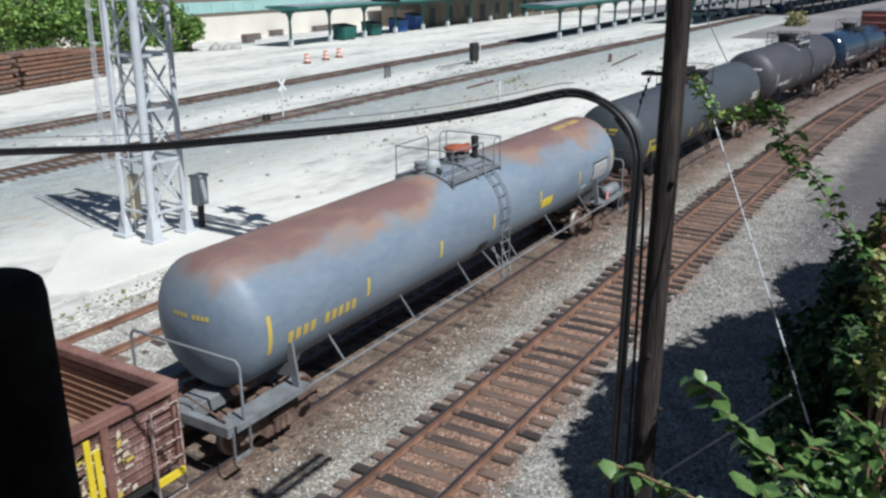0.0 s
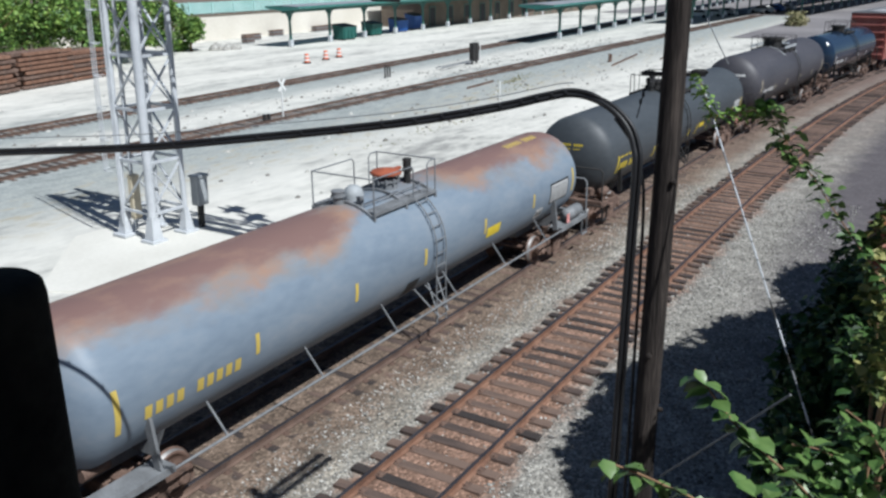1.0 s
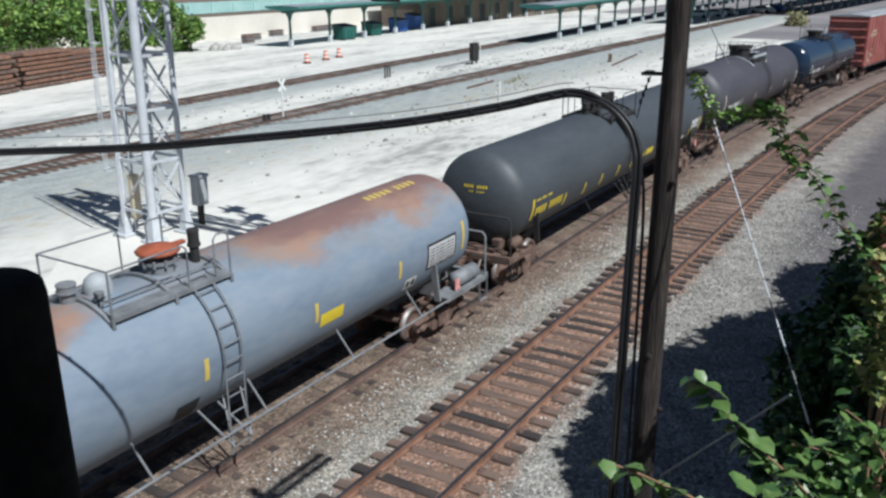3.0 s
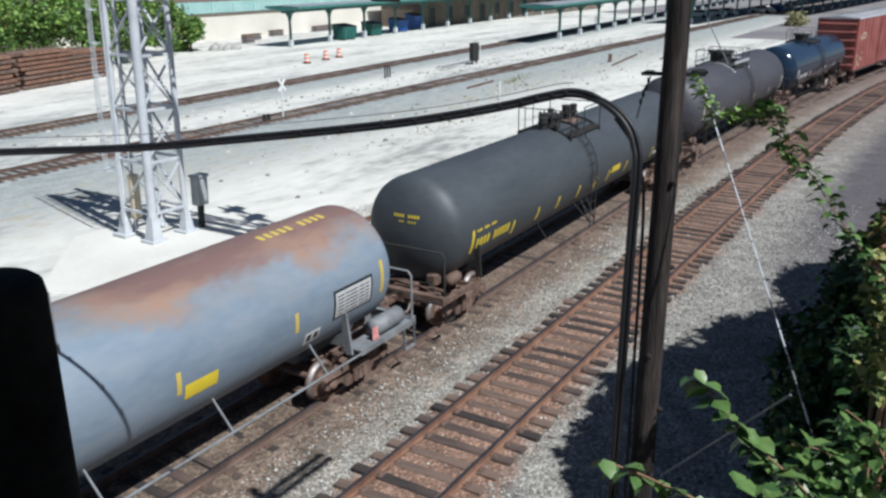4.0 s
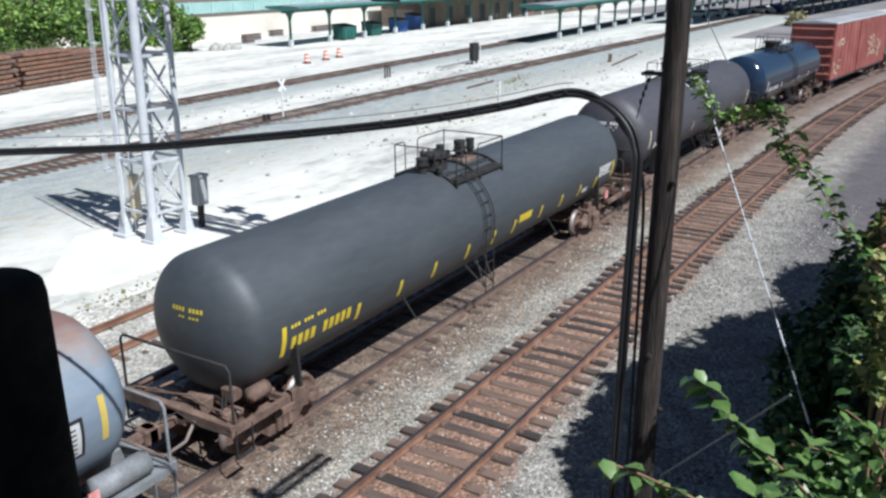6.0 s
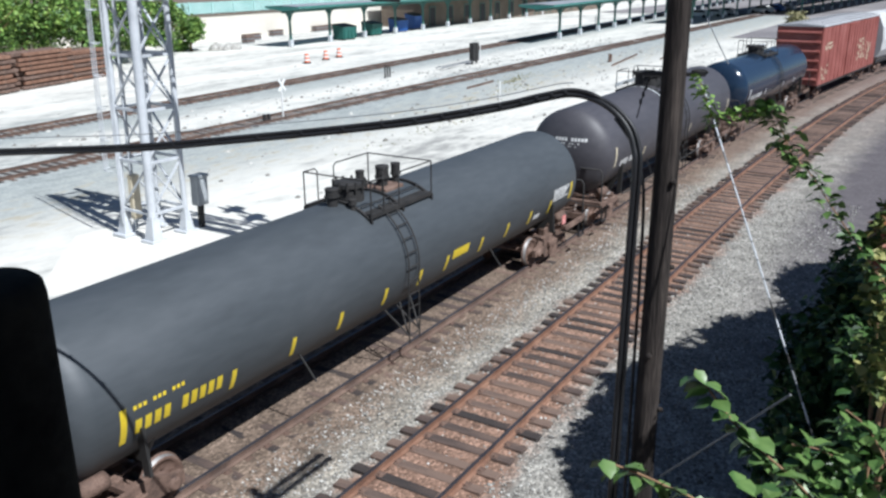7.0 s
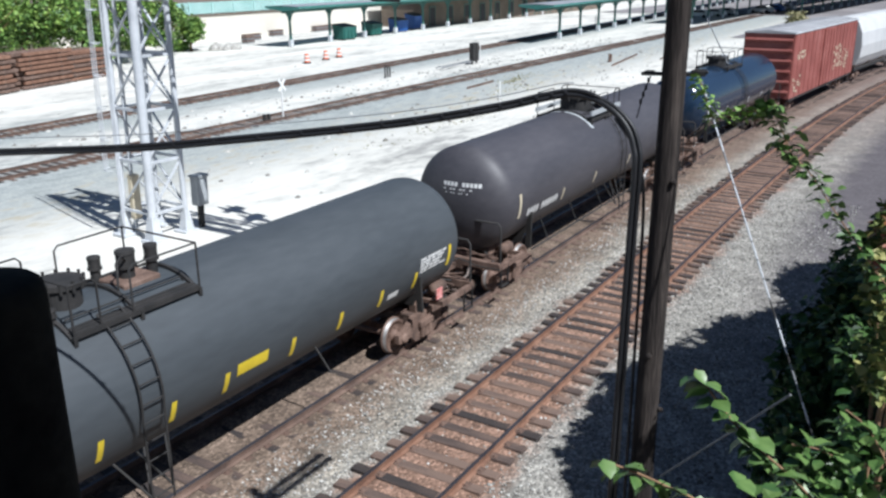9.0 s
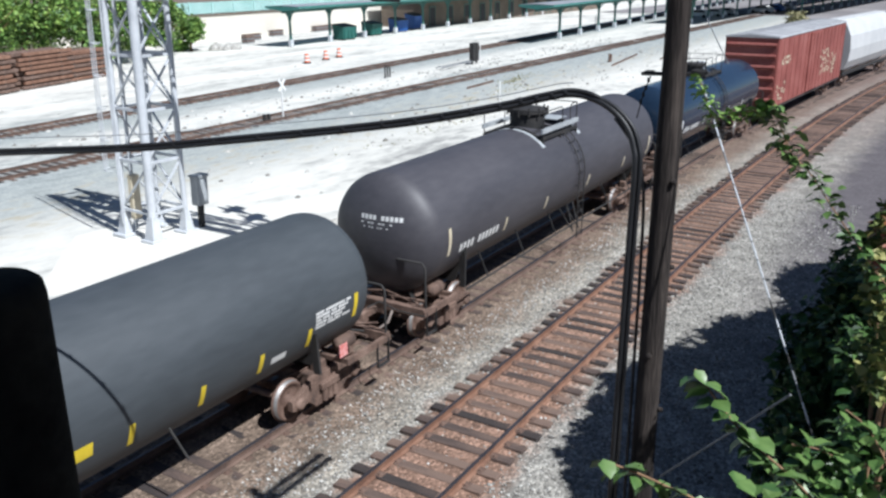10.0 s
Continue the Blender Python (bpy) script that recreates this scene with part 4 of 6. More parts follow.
    part("air_reservoir", b, M["grey_steel"], car, "grey air reservoir cylinder on the end platform")
    b = Build()
    b.add([(half - 2.25, -1.42, 1.1), (half - 2.02, -1.42, 1.1), (half - 2.02, -1.42, 1.38), (half - 2.25, -1.42, 1.38)], [(0, 1, 2, 3)])
    b.box(half - 2.25, half - 2.02, -1.415, -1.40, 1.1, 1.38)
    part("placard", b, M["red_sign"], car, "faded red and white hazard placard")
    b = Build()
    b.box(-half + 0.35, -half + 0.37, -0.2, 0.1, 1.3, 1.6)
    part("placard", b, M["red_sign"], car, "faded pink hazard placard on the end")
    return car


def black_tank_car():
    c, half = 39.80, 10.42
    R, zc = 1.42, 2.40
    d = lambda x: x - c
    car = tank_car("tank_car", "black tank car with yellow reflective strips", c, half, d(31.15), d(48.75), R, zc, M["tank_black"], M["dark_steel"], (d(38.65), d(41.08)), d(39.42), plat_half=0.93, long_rail=False)
    decals(car, [(d(31.5), d(31.62), 1.80, 2.43)] + [(d(x), d(x) + 0.11, 1.70, 2.11) for x in (33.85, 35.43, 36.88, 38.46, 39.86, 41.05, 42.78, 44.24, 45.66, 47.0)] + [(d(48.42), d(48.54), 1.85, 2.4)], M["yellow"], "yellow reflective strip", "reflector", R, zc)
    decals(car, [(d(41.34), d(42.12), 1.93, 2.17)], M["yellow"], "yellow warning label", "warning_label", R, zc)
    side_writing(car, d(31.78), d(33.68), 1.88, 2.14, R, zc, [4, 5], M["yellow"], "bright yellow stencilled marking")
    side_writing(car, d(31.75), d(32.8), 2.33, 2.40, R, zc, [3, 3, 3], M["yellow"], "small yellow stencilled line")
    for k in range(5):
        z0 = 2.03 + 0.075 * k
        side_writing(car, d(47.2), d(48.3 - 0.09 * (k * 3 % 4)), z0, z0 + 0.055, R, zc, [[6, 8, 5], [9, 4, 7], [4, 5, 11], [8, 3, 6], [5, 12, 3]][k], M["white"], "white line of small writing", "data_line", 0.12)
    decals(car, [(d(46.0), d(46.4), 1.75, 1.9)], M["white"], "faded white stencil", "stencil", R, zc)
    for k in (*range(4), *range(5, 9)):
        part("head_marking", head_patch(Build(), 0.28 - 0.085 * k, 0.225 - 0.085 * k, zc + 0.45, zc + 0.53, R, zc, d(31.15), R * 0.5, 1), M["yellow"], car, "small yellow marking on the dished head")
        if 1 < k < 8:
            part("head_marking", head_patch(Build(), 0.28 - 0.085 * k, 0.225 - 0.085 * k, zc + 0.33, zc + 0.37, R, zc, d(31.15), R * 0.5, 1), M["yellow"], car, "small yellow marking on the dished head")
    top = zc + R + 0.06
    manway(car, d(39.12), top, 0.36, 0.36, M["dark_steel"], 12)
    valve(car, d(38.42), -0.05, top, 0.17, 0.34, M["dark_steel"], "dark valve outside the railing")
    valve(car, d(38.62), -0.45, top - 0.12, 0.10, 0.22, M["dark_steel"])
    valve(car, d(40.38), 0.0, top - 0.05, 0.18, 0.52, M["dark_steel"], "tall dark valve housing", "relief_valve")
    valve(car, d(40.1), 0.45, top - 0.05, 0.12, 0.4, M["dark_steel"], "small dark vent pipe", "vent_pipe")
    valve(car, d(40.86), -0.05, top - 0.05, 0.13, 0.50, M["dark_steel"], "small dark vent pipe", "vent_pipe")
    part("lever", Build().tube([(d(39.95), -0.3, top - 0.1), (d(39.98), -0.3, top + 0.4), (d(40.12), -0.25, top + 0.45), (d(40.3), -0.1, top + 0.3)], 0.02, 6), M["dark_steel"], car, "dark bent lever")
    b = Build()
    b.box(d(40.05), d(40.8), -0.33, 0.33, top - 0.12, top - 0.02, 0.02)
    part("valve_base", b, M["rust_steel"], car, "rusty plate under the valves")
    b = Build()
    b.box(half - 2.35, half - 2.1, -1.42, -1.40, 1.15, 1.42)
    part("placard", b, M["red_sign"], car, "faded red and white hazard placard")
    return car


def dark_tank_car():
    c, half = 59.45, 9.08
    R, zc = 1.52, 2.62
    d = lambda x: x - c
    car = tank_car("tank_car", "dusty brownish-black tank car with a pale walkway", c, half, d(51.75), d(67.0), R, zc, M["tank_dark"], M["dark_steel"], (d(58.3), d(60.75)), d(59.95), plat_half=1.0)
    decals(car, [(d(52.03), d(52.15), 2.14, 2.84)] + [(d(x), d(x) + 0.1, 2.0, 2.38) for x in (55.03, 57.6, 60.8, 64.05)] + [(d(66.6), d(66.72), 2.0, 2.7)], M["cream"], "faded cream reflective strip", "reflector", R, zc)
    side_writing(car, d(52.62), d(54.7), 2.08, 2.30, R, zc, [4, 6], M["white"], "white stencilled marking")
    for k in (*range(4), *range(5, 10)):
        part("head_marking", head_patch(Build(), 0.32 - 0.115 * k, 0.235 - 0.115 * k, zc + 0.50, zc + 0.61, R, zc, d(51.75), R * 0.5, 1), M["white"], car, "white marking on the dished head")
        if k % 3 != 1 and k < 9:
            part("head_marking", head_patch(Build(), 0.32 - 0.1 * k, 0.25 - 0.1 * k, zc + 0.40, zc + 0.435, R, zc, d(51.75), R * 0.5, 1), M["white"], car, "white marking on the dished head")
            part("head_marking", head_patch(Build(), 0.25 - 0.08 * k, 0.20 - 0.08 * k, zc + 0.30, zc + 0.33, R, zc, d(51.75), R * 0.5, 1), M["white"], car, "white marking on the dished head")
    top = zc + R + 0.05
    manway(car, d(59.25), top, 0.60, 0.50, M["dark_steel"], 12, "large round manway dome")
    valve(car, d(60.3), 0.1, top, 0.13, 0.3, M["dark_steel"])
    b = Build()
    for s in (-1, 1):
        on_shell(b, d(58.1), d(58.3), zc + 0.70 * R, zc + 0.999 * R, R, zc, 0.012, s)
        on_shell(b, d(60.75), d(60.95), zc + 0.70 * R, zc + 0.999 * R, R, zc, 0.012, s)
        b.bar((d(58.2), s * 1.0, top - 0.05), (d(60.85), s * 1.0, top - 0.05), 0.06, 0.14)
    b.box(d(59.9), d(60.7), -0.7, 0.7, top + 0.035, top + 0.05)
    part("kick_plate", b, M["cabinet"], car, "pale galvanised walkway plates")
    return car


def blue_tank_car():
    c, half = 77.2, 8.6
    R, zc = 1.45, 2.55
    car = tank_car("tank_car", "glossy blue-black tank car reflecting the sky", c, half, -6.6, 6.6, R, zc, M["tank_blue"], M["dark_steel"], (-1.3, 1.3), 0.0, plat_half=0.8)
    top = zc + R + 0.05
    manway(car, -0.5, top, 0.5, 0.4, M["dark_steel"], 12, "large round manway dome")
    valve(car, 0.7, 0.0, top, 0.2, 0.35, M["galv"], "pale valve cover")
    decals(car, [(-6.2, -6.08, 2.0, 2.6), (-3, -2.9, 2.0, 2.3), (0.9, 1.0, 2.0, 2.3), (3.5, 3.6, 2.0, 2.3)], M["white"], "white reflective strip", "reflector", R, zc)
    side_writing(car, -5.7, -3.7, 2.0, 2.22, R, zc, [4, 6], M["white"], "white stencilled marking")
    return car


def underframe(car, half, pv, wide=1.48):
    b = Build()
    b.box(-half + 0.75, half - 0.75, -0.3, 0.3, 0.72, 1.05, 0.02)
    for s in (-1, 1):
        b.box(-half + 0.75, half - 0.75, min(s * wide, s * (wide - 0.12)), max(s * wide, s * (wide - 0.12)), 0.86, 1.08)
    part("underframe", b, M["dark_steel"], car, "dark steel underframe")
    for sgn in (-1, 1):
        bogie(car, sgn * pv)
        b = Build()
        xe = sgn * (half - 0.75)
        b.box(min(xe, xe + sgn * 0.5), max(xe, xe + sgn * 0.5), -0.09, 0.09, 0.78, 0.96, 0.02)
        b.box(min(xe + sgn * 0.42, xe + sgn * 0.75), max(xe + sgn * 0.42, xe + sgn * 0.75), -0.16, 0.16, 0.70, 1.02, 0.04)
        part("coupler", b, M["rust_steel"], car, "rusty knuckle coupler")


def gondola():
    half = 8.5
    c = 0.12
    pv = half - 2.4
    car = car_root("gondola", "rusty brown open-top gondola car with dented sides", "gondola car", c, pv)
    underframe(car, half, pv, 1.44)
    e, w, z0, z1 = half - 0.62, 1.5, 1.08, 2.52
    b = Build()
    b.box(-e, e, -w + 0.05, w - 0.05, z0, z0 + 0.08)
    part("floor", b, M["gondola_inside"], car, "rusty worn floor")
    for s in (-1, 1):
        b = Build()
        b.box(-e, e, min(s * w, s * (w - 0.04)), max(s * w, s * (w - 0.04)), z0, z1 - 0.1)
        for k in range(8):
            z = z0 + 0.16 + 0.15 * k
            b.tube([(-e + 0.05, s * (w + 0.005), z), (e - 0.05, s * (w + 0.005), z)], 0.022, 6)
            b.tube([(-e + 0.05, s * (w - 0.04), z), (e - 0.05, s * (w - 0.04), z)], 0.016, 6)
        part("side_wall", b, M["gondola_side"], car, "rusty ribbed side wall with peeling paint")
        n = 12
        for k in range(n + 1):
            x = -e + 2 * e * k / n
            part("side_post", Build().box(x - 0.07, x + 0.07, min(s * w, s * (w + 0.1)), max(s * w, s * (w + 0.1)), z0, z1 - 0.1, 0.01), M["gondola"], car)
        b = Build()
        b.box(-e - 0.06, e + 0.06, min(s * (w - 0.1), s * (w + 0.12)), max(s * (w - 0.1), s * (w + 0.12)), z1 - 0.12, z1 + 0.05, 0.025)
        part("top_chord", b, M["gondola"], car, "rust-brown top rail")
    for s in (-1, 1):
        b = Build()
        b.box(min(s * e, s * (e - 0.05)), max(s * e, s * (e - 0.05)), -w, w, z0, z1 - 0.1)
        for k in range(9):
            z = z0 + 0.13 + 0.14 * k
            b.tube([(s * (e - 0.05), -w + 0.1, z), (s * (e - 0.05), w - 0.1, z)], 0.018, 6)
        part("end_wall", b, M["gondola_inside"], car, "corrugated end wall")
        b = Build()
        b.box(min(s * (e - 0.12), s * (e + 0.1)), max(s * (e - 0.12), s * (e + 0.1)), -w - 0.1, w + 0.1, z1 - 0.12, z1 + 0.06, 0.025)
        part("top_chord", b, M["gondola"], car, "rust-brown top rail")
    b = Build()
    for k in (e - 0.55, e - 0.02):
        b.bar((k, -w - 0.15, z1 - 0.25), (k, -w - 0.15, 0.6), 0.04, 0.02)
    for k in range(6):
        z = 0.68 + 0.32 * k
        b.tube([(e - 0.55, -w - 0.15, z), (e - 0.02, -w - 0.15, z)], 0.014, 6)
    part("side_ladder", b, M["chipped"], car, "chipped white grab ladder")
    rnd = random.Random(17)
    for k in range(150):
        x, z = e - 0.9 - 2.3 * rnd.random() ** 0.8, rnd.uniform(1.1, 2.2)
        q, r = rnd.uniform(0.03, 0.22), rnd.uniform(0.02, 0.16)
        part("paint_flake", Build().add([(x, -w - 0.037, z), (x + q, -w - 0.037, z + 0.3 * r), (x + q * 0.8, -w - 0.037, z + r), (x + q * 0.1, -w - 0.037, z + 0.8 * r)], [(0, 1, 2, 3)]), M["cream"] if k % 5 else M["yellow_worn"], car, "flake of old pale paint")
    for k, za, zb in ((e - 1.66, 1.12, 2.32), (e - 1.52, 1.3, 2.1)):
        b = Build()
        b.box(k, k + 0.1, -w - 0.06, -w - 0.03, za, zb)
        part("reflector", b, M["yellow"], car, "peeling yellow strip")
    b = Build()
    b.box(e - 0.56, e - 0.02, -w - 0.18, -w - 0.13, 0.98, 1.10)
    part("reflector", b, M["yellow"], car, "yellow edge strip")
    return car


def boxcar():
    half, c = 9.5, 95.95
    pv = half - 2.6
    car = car_root("boxcar", "brick-red boxcar with a grey roof and chalky white stains", "boxcar", c, pv)
    underframe(car, half, pv)
    e, w, z0, z1 = half - 0.6, 1.5, 1.02, 4.90
    b = Build()
    b.box(-e, e, -w, w, z0, z1)
    body = part("body", b, M["box_red"], car, "brick-red steel body")
    for s in (-1, 1):
        for k in range(17):
            x = -e + 0.15 + (2 * e - 0.3) * k / 16
            if abs(x) > 1.6:
                part("side_post", Build().box(x - 0.04, x + 0.04, min(s * w, s * (w + 0.022)), max(s * w, s * (w + 0.022)), z0 + 0.05, z1 - 0.05), M["box_red"], body)
    for s in (-1, 1):
        b = Build()
        b.box(-1.5, 1.5, min(s * w, s * (w + 0.09)), max(s * w, s * (w + 0.09)), z0 + 0.05, z1 - 0.12, 0.01)
        for k in (-0.9, 0.0, 0.9):
            b.box(k - 0.05, k + 0.05, min(s * (w + 0.09), s * (w + 0.12)), max(s * (w + 0.09), s * (w + 0.12)), z0 + 0.1, z1 - 0.2)
        part("sliding_door", b, M["box_red"], car, "sliding plug door")
        b = Build()
        for k in range(6):
            z = z0 + 0.38 + 0.62 * k
            b.lathe([(-w + 0.08, 0.12), (w - 0.08, 0.12)], 12, "y", (s * e, 0, z))
        part("end_rib", b, M["box_red"], car, "pressed corrugation of the end wall")
    b = Build()
    out = [(-w - 0.06, z1), (w + 0.06, z1), (w + 0.02, z1 + 0.07), (0, z1 + 0.2), (-w - 0.02, z1 + 0.07)]
    b.prism(out, "x", -e - 0.05, e + 0.05)
    for k in range(12):
        x = -e + 0.4 + (2 * e - 0.8) * k / 11
        b.bar((x, -w, z1 + 0.085), (x, 0, z1 + 0.215), 0.06, 0.03)
        b.bar((x, w, z1 + 0.085), (x, 0, z1 + 0.215), 0.06, 0.03)
    part("roof", b, M["box_roof"], car, "pale grey sheet-metal roof")
    rnd = random.Random(3)
    for x0, x1, za, zb, n in ((-e + 0.5, -e + 2.8, 3.3, 3.7, 16), (-e + 0.4, -e + 2.2, 1.3, 2.2, 16), (1.8, 6.6, 1.6, 3.0, 70), (1.9, 3.9, 3.0, 3.4, 12)):
        for _ in range(n):
            x = rnd.uniform(x0, x1)
            z = rnd.uniform(za, zb)
            q = rnd.uniform(0.1, 0.3)
            b = Build()
            b.box(x, x + q, -w - 0.03, -w - 0.024, z, z + rnd.uniform(0.05, 0.15))
            part("marking", b, M["cream"], car, "faded white stencilled block")
    return car


def hopper():
    half, c = 9.0, 114.7
    pv = half - 2.6
    car = car_root("hopper_car", "off-white covered hopper car with rounded sides", "hopper car", c, pv)
    underframe(car, half, pv, 1.3)
    e = half - 1.0
    out = [(-1.2, 1.3), (-1.52, 1.9), (-1.6, 2.8), (-1.5, 3.8), (-1.15, 4.6), (-0.5, 4.85), (0.5, 4.85), (1.15, 4.6), (1.5, 3.8), (1.6, 2.8), (1.52, 1.9), (1.2, 1.3)]
    b = Build()
    b.prism(out, "x", -e, e)
    part("body", b, M["hopper"], car, "off-white rounded body")
    b = Build()
    b.box(-e, e, -0.4, 0.4, 4.85, 4.95)
    part("roof_walk", b, M["hopper"], car)
    for k in range(3):
        x = -4.6 + 4.6 * k
        b = Build()
        b.add([(x - 2, -1.1, 1.3), (x + 2, -1.1, 1.3), (x + 2, 1.1, 1.3), (x - 2, 1.1, 1.3), (x - 0.4, -0.5, 0.5), (x + 0.4, -0.5, 0.5), (x + 0.4, 0.5, 0.5), (x - 0.4, 0.5, 0.5)], [(0, 1, 2, 3), (4, 5, 6, 7), (0, 1, 5, 4), (1, 2, 6, 5), (2, 3, 7, 6), (3, 0, 4, 7)])
        part("chute", b, M["hopper"], car, "discharge chute")
    return car


gondola()
grey_tank_car()
black_tank_car()
dark_tank_car()
blue_tank_car()
boxcar()
hopper()


# ---- signal tower ----


def signal_tower():
    e = thing("signal_tower", "galvanised lattice signal mast on a concrete pad", "signal mast", at=pose(19.08, 16.17, 0, 1.02, 0.63, 0))
    h, a, top = 10.4, 0.72, 0.66
    corner = [(-a, -a), (a, -a), (a, a), (-a, a)]

    def leg(i, z):
        k = 1 - (1 - top / a) * z / h
        return Vector((corner[i][0] * k, corner[i][1] * k, z))

    for i in range(4):
        b = Build()
        r = 0.155 if i == 0 else 0.10
        b.tube([leg(i, 0.75), leg(i, h)], r, 12)
        x, y = corner[i]
        s = 0.22 if i == 0 else 0.19
        b.add([(x - s, y - s, 0.04), (x + s, y - s, 0.04), (x + s, y + s, 0.04), (x - s, y + s, 0.04), (x - r * 0.8, y - r * 0.8, 0.85), (x + r * 0.8, y - r * 0.8, 0.85), (x + r * 0.8, y + r * 0.8, 0.85), (x - r * 0.8, y + r * 0.8, 0.85)], [(0, 1, 5, 4), (1, 2, 6, 5), (2, 3, 7, 6), (3, 0, 4, 7), (4, 5, 6, 7)])
        b.box(x - 0.32, x + 0.32, y - 0.32, y + 0.32, -0.06, 0.045, 0.01)
        part("leg", b, M["galv"], e, "round galvanised leg with a flared foot")
    levels = [0.9 + 1.75 * k for k in range(6)]
    for i in range(4):
        j = (i + 1) % 4
        for k, z in enumerate(levels):
            part("cross_bar", Build().bar(leg(i, z), leg(j, z), 0.09, 0.09), M["galv"], e)
            if k < len(levels) - 1:
                z2 = levels[k + 1]
                part("brace", Build().bar(leg(i, z + 0.05), leg(j, z2 - 0.05), 0.075, 0.05), M["galv"], e)
                if i == 0:
                    part("brace", Build().bar(leg(j, z + 0.05) * 0.985, leg(i, z2 - 0.05) * 0.985, 0.06, 0.04), M["galv"], e)
    # climbing ladder with hoops on the far side
    b = Build()
    lx, ly = -0.75, 0.75
    for s in (-0.2, 0.2):
        b.tube([(lx + s * 0.7, ly + s * 0.7, 0.4), (lx + s * 0.7, ly + s * 0.7, h)], 0.025, 6)
    for k in range(32):
        z = 0.5 + 0.3 * k
        b.tube([(lx - 0.14, ly - 0.14, z), (lx + 0.14, ly + 0.14, z)], 0.014, 6)
    part("ladder", b, M["galv"], e, "caged climbing ladder")
    b = Build()
    for k in range(8):
        z = 2.3 + 1.05 * k
        ring = [(lx - 0.1 + 0.31 * math.cos(w), ly + 0.1 + 0.31 * math.sin(w), z) for w in [radians(45 + 22.5 * q) for q in range(9)]]
        b.tube(ring, 0.02, 6)
    for q in (2, 4, 6):
        w = radians(45 + 22.5 * q)
        b.tube([(lx - 0.1 + 0.31 * math.cos(w), ly + 0.1 + 0.31 * math.sin(w), 2.3), (lx - 0.1 + 0.31 * math.cos(w), ly + 0.1 + 0.31 * math.sin(w), h)], 0.016, 6)
    part("ladder_cage", b, M["galv"], e, "hooped safety cage")
    b = Build()
    for dx, dy in ((-0.45, 0.55), (-0.3, 0.62), (-0.55, 0.4)):
        b.tube([(dx, dy, 0.1), (dx, dy, h)], 0.03, 8)
    part("conduit", b, M["galv"], e, "bundle of pale conduits")
    b = Build()
    b.box(-0.62, -0.28, 0.3, 0.52, 0.55, 2.1, 0.02)
    part("junction_box", b, M["cream"], e, "tall beige junction box inside the mast")
    b = Build()
    b.box(1.12, 1.62, -0.98, -0.62, 0.82, 1.84, 0.02)
    b.box(1.08, 1.66, -1.03, -0.58, 1.84, 1.92, 0.01)
    cab = part("equipment_cabinet", b, M["cabinet"], e, "grey equipment cabinet with a hooded lid")
    b = Build()
    b.box(1.18, 1.56, -1.0, -0.98, 0.9, 1.76, 0.005)
    part("cabinet_door", b, M["cabinet"], cab)
    b = Build()
    b.box(1.28, 1.46, -0.88, -0.72, 0.0, 0.82)
    part("cabinet_leg", b, M["dark_steel"], e, "dark pedestal")
    # arm over the tracks
    b = Build()
    y_end = -10.6
    for x in (-0.6, 0.6):
        for z in (8.9, 10.3):
            b.tube([(x, 0.7, z), (x, y_end, z)], 0.08, 8)
    n = 9
    for k in range(n):
        y0, y1 = 0.7 + (y_end - 0.7) * k / n, 0.7 + (y_end - 0.7) * (k + 1) / n
        for x in (-0.6, 0.6):
            b.bar((x, y0, 8.9 if k % 2 else 10.3), (x, y1, 10.3 if k % 2 else 8.9), 0.06, 0.05)
            b.bar((x, y1, 8.9), (x, y1, 10.3), 0.05, 0.05)
        for z in (8.9, 10.3):
            b.bar((-0.6, y0, z), (0.6, y1, z), 0.05, 0.05)
            b.bar((-0.6, y1, z), (0.6, y1, z), 0.05, 0.05)
    for k in range(6):
        b.bar((-0.55, 0.6 - 1.85 * k, 8.97), (-0.55, 0.6 - 1.85 * (k + 1), 8.97), 0.3, 0.03)
        b.bar((0.1, 0.6 - 1.85 * k, 8.97), (0.1, 0.6 - 1.85 * (k + 1), 8.97), 0.3, 0.03)
    part("signal_arm", b, M["galv"], e, "lattice arm reaching out over the tracks")
    part("signal_mast", Build().tube([(1.3, -9.2, 8.6), (1.3, -9.2, 13.4)], 0.07, 8).bar((0.6, -9.2, 8.95), (1.3, -9.2, 8.95), 0.1, 0.1).bar((0.6, -9.2, 10.25), (1.3, -9.2, 10.25), 0.1, 0.1), M["galv"], e, "upright mast on the arm")
    for zz in (8.6, 10.6, 12.6):
        y = -9.2
        b = Build()
        b.box(1.02, 1.09, y - 0.5, y + 0.5, zz - 0.55, zz + 0.55, 0.02)
        b.lathe([(0.7, 0.15), (1.05, 0.15)], 12, "x", (0, y, zz))
        b.bar((1.05, y, zz), (1.6, y, zz), 0.3, 0.5)
        part("signal_head", b, M["black_paint"], e, "black signal head with round lamps")
    return e


signal_tower()
b = Build()
b.prism([(14.2, 13.3), (20.6, 13.2), (21.4, 14.6), (20.9, 18.0), (17.4, 18.4), (13.4, 14.6)], "z", -0.3, -0.055)
tagged(part("concrete_pad", b, M["concrete"]), "pale concrete pad under the signal mast", "concrete pad", kind="structure")

# ---- utility pole, cables, guy wire ----


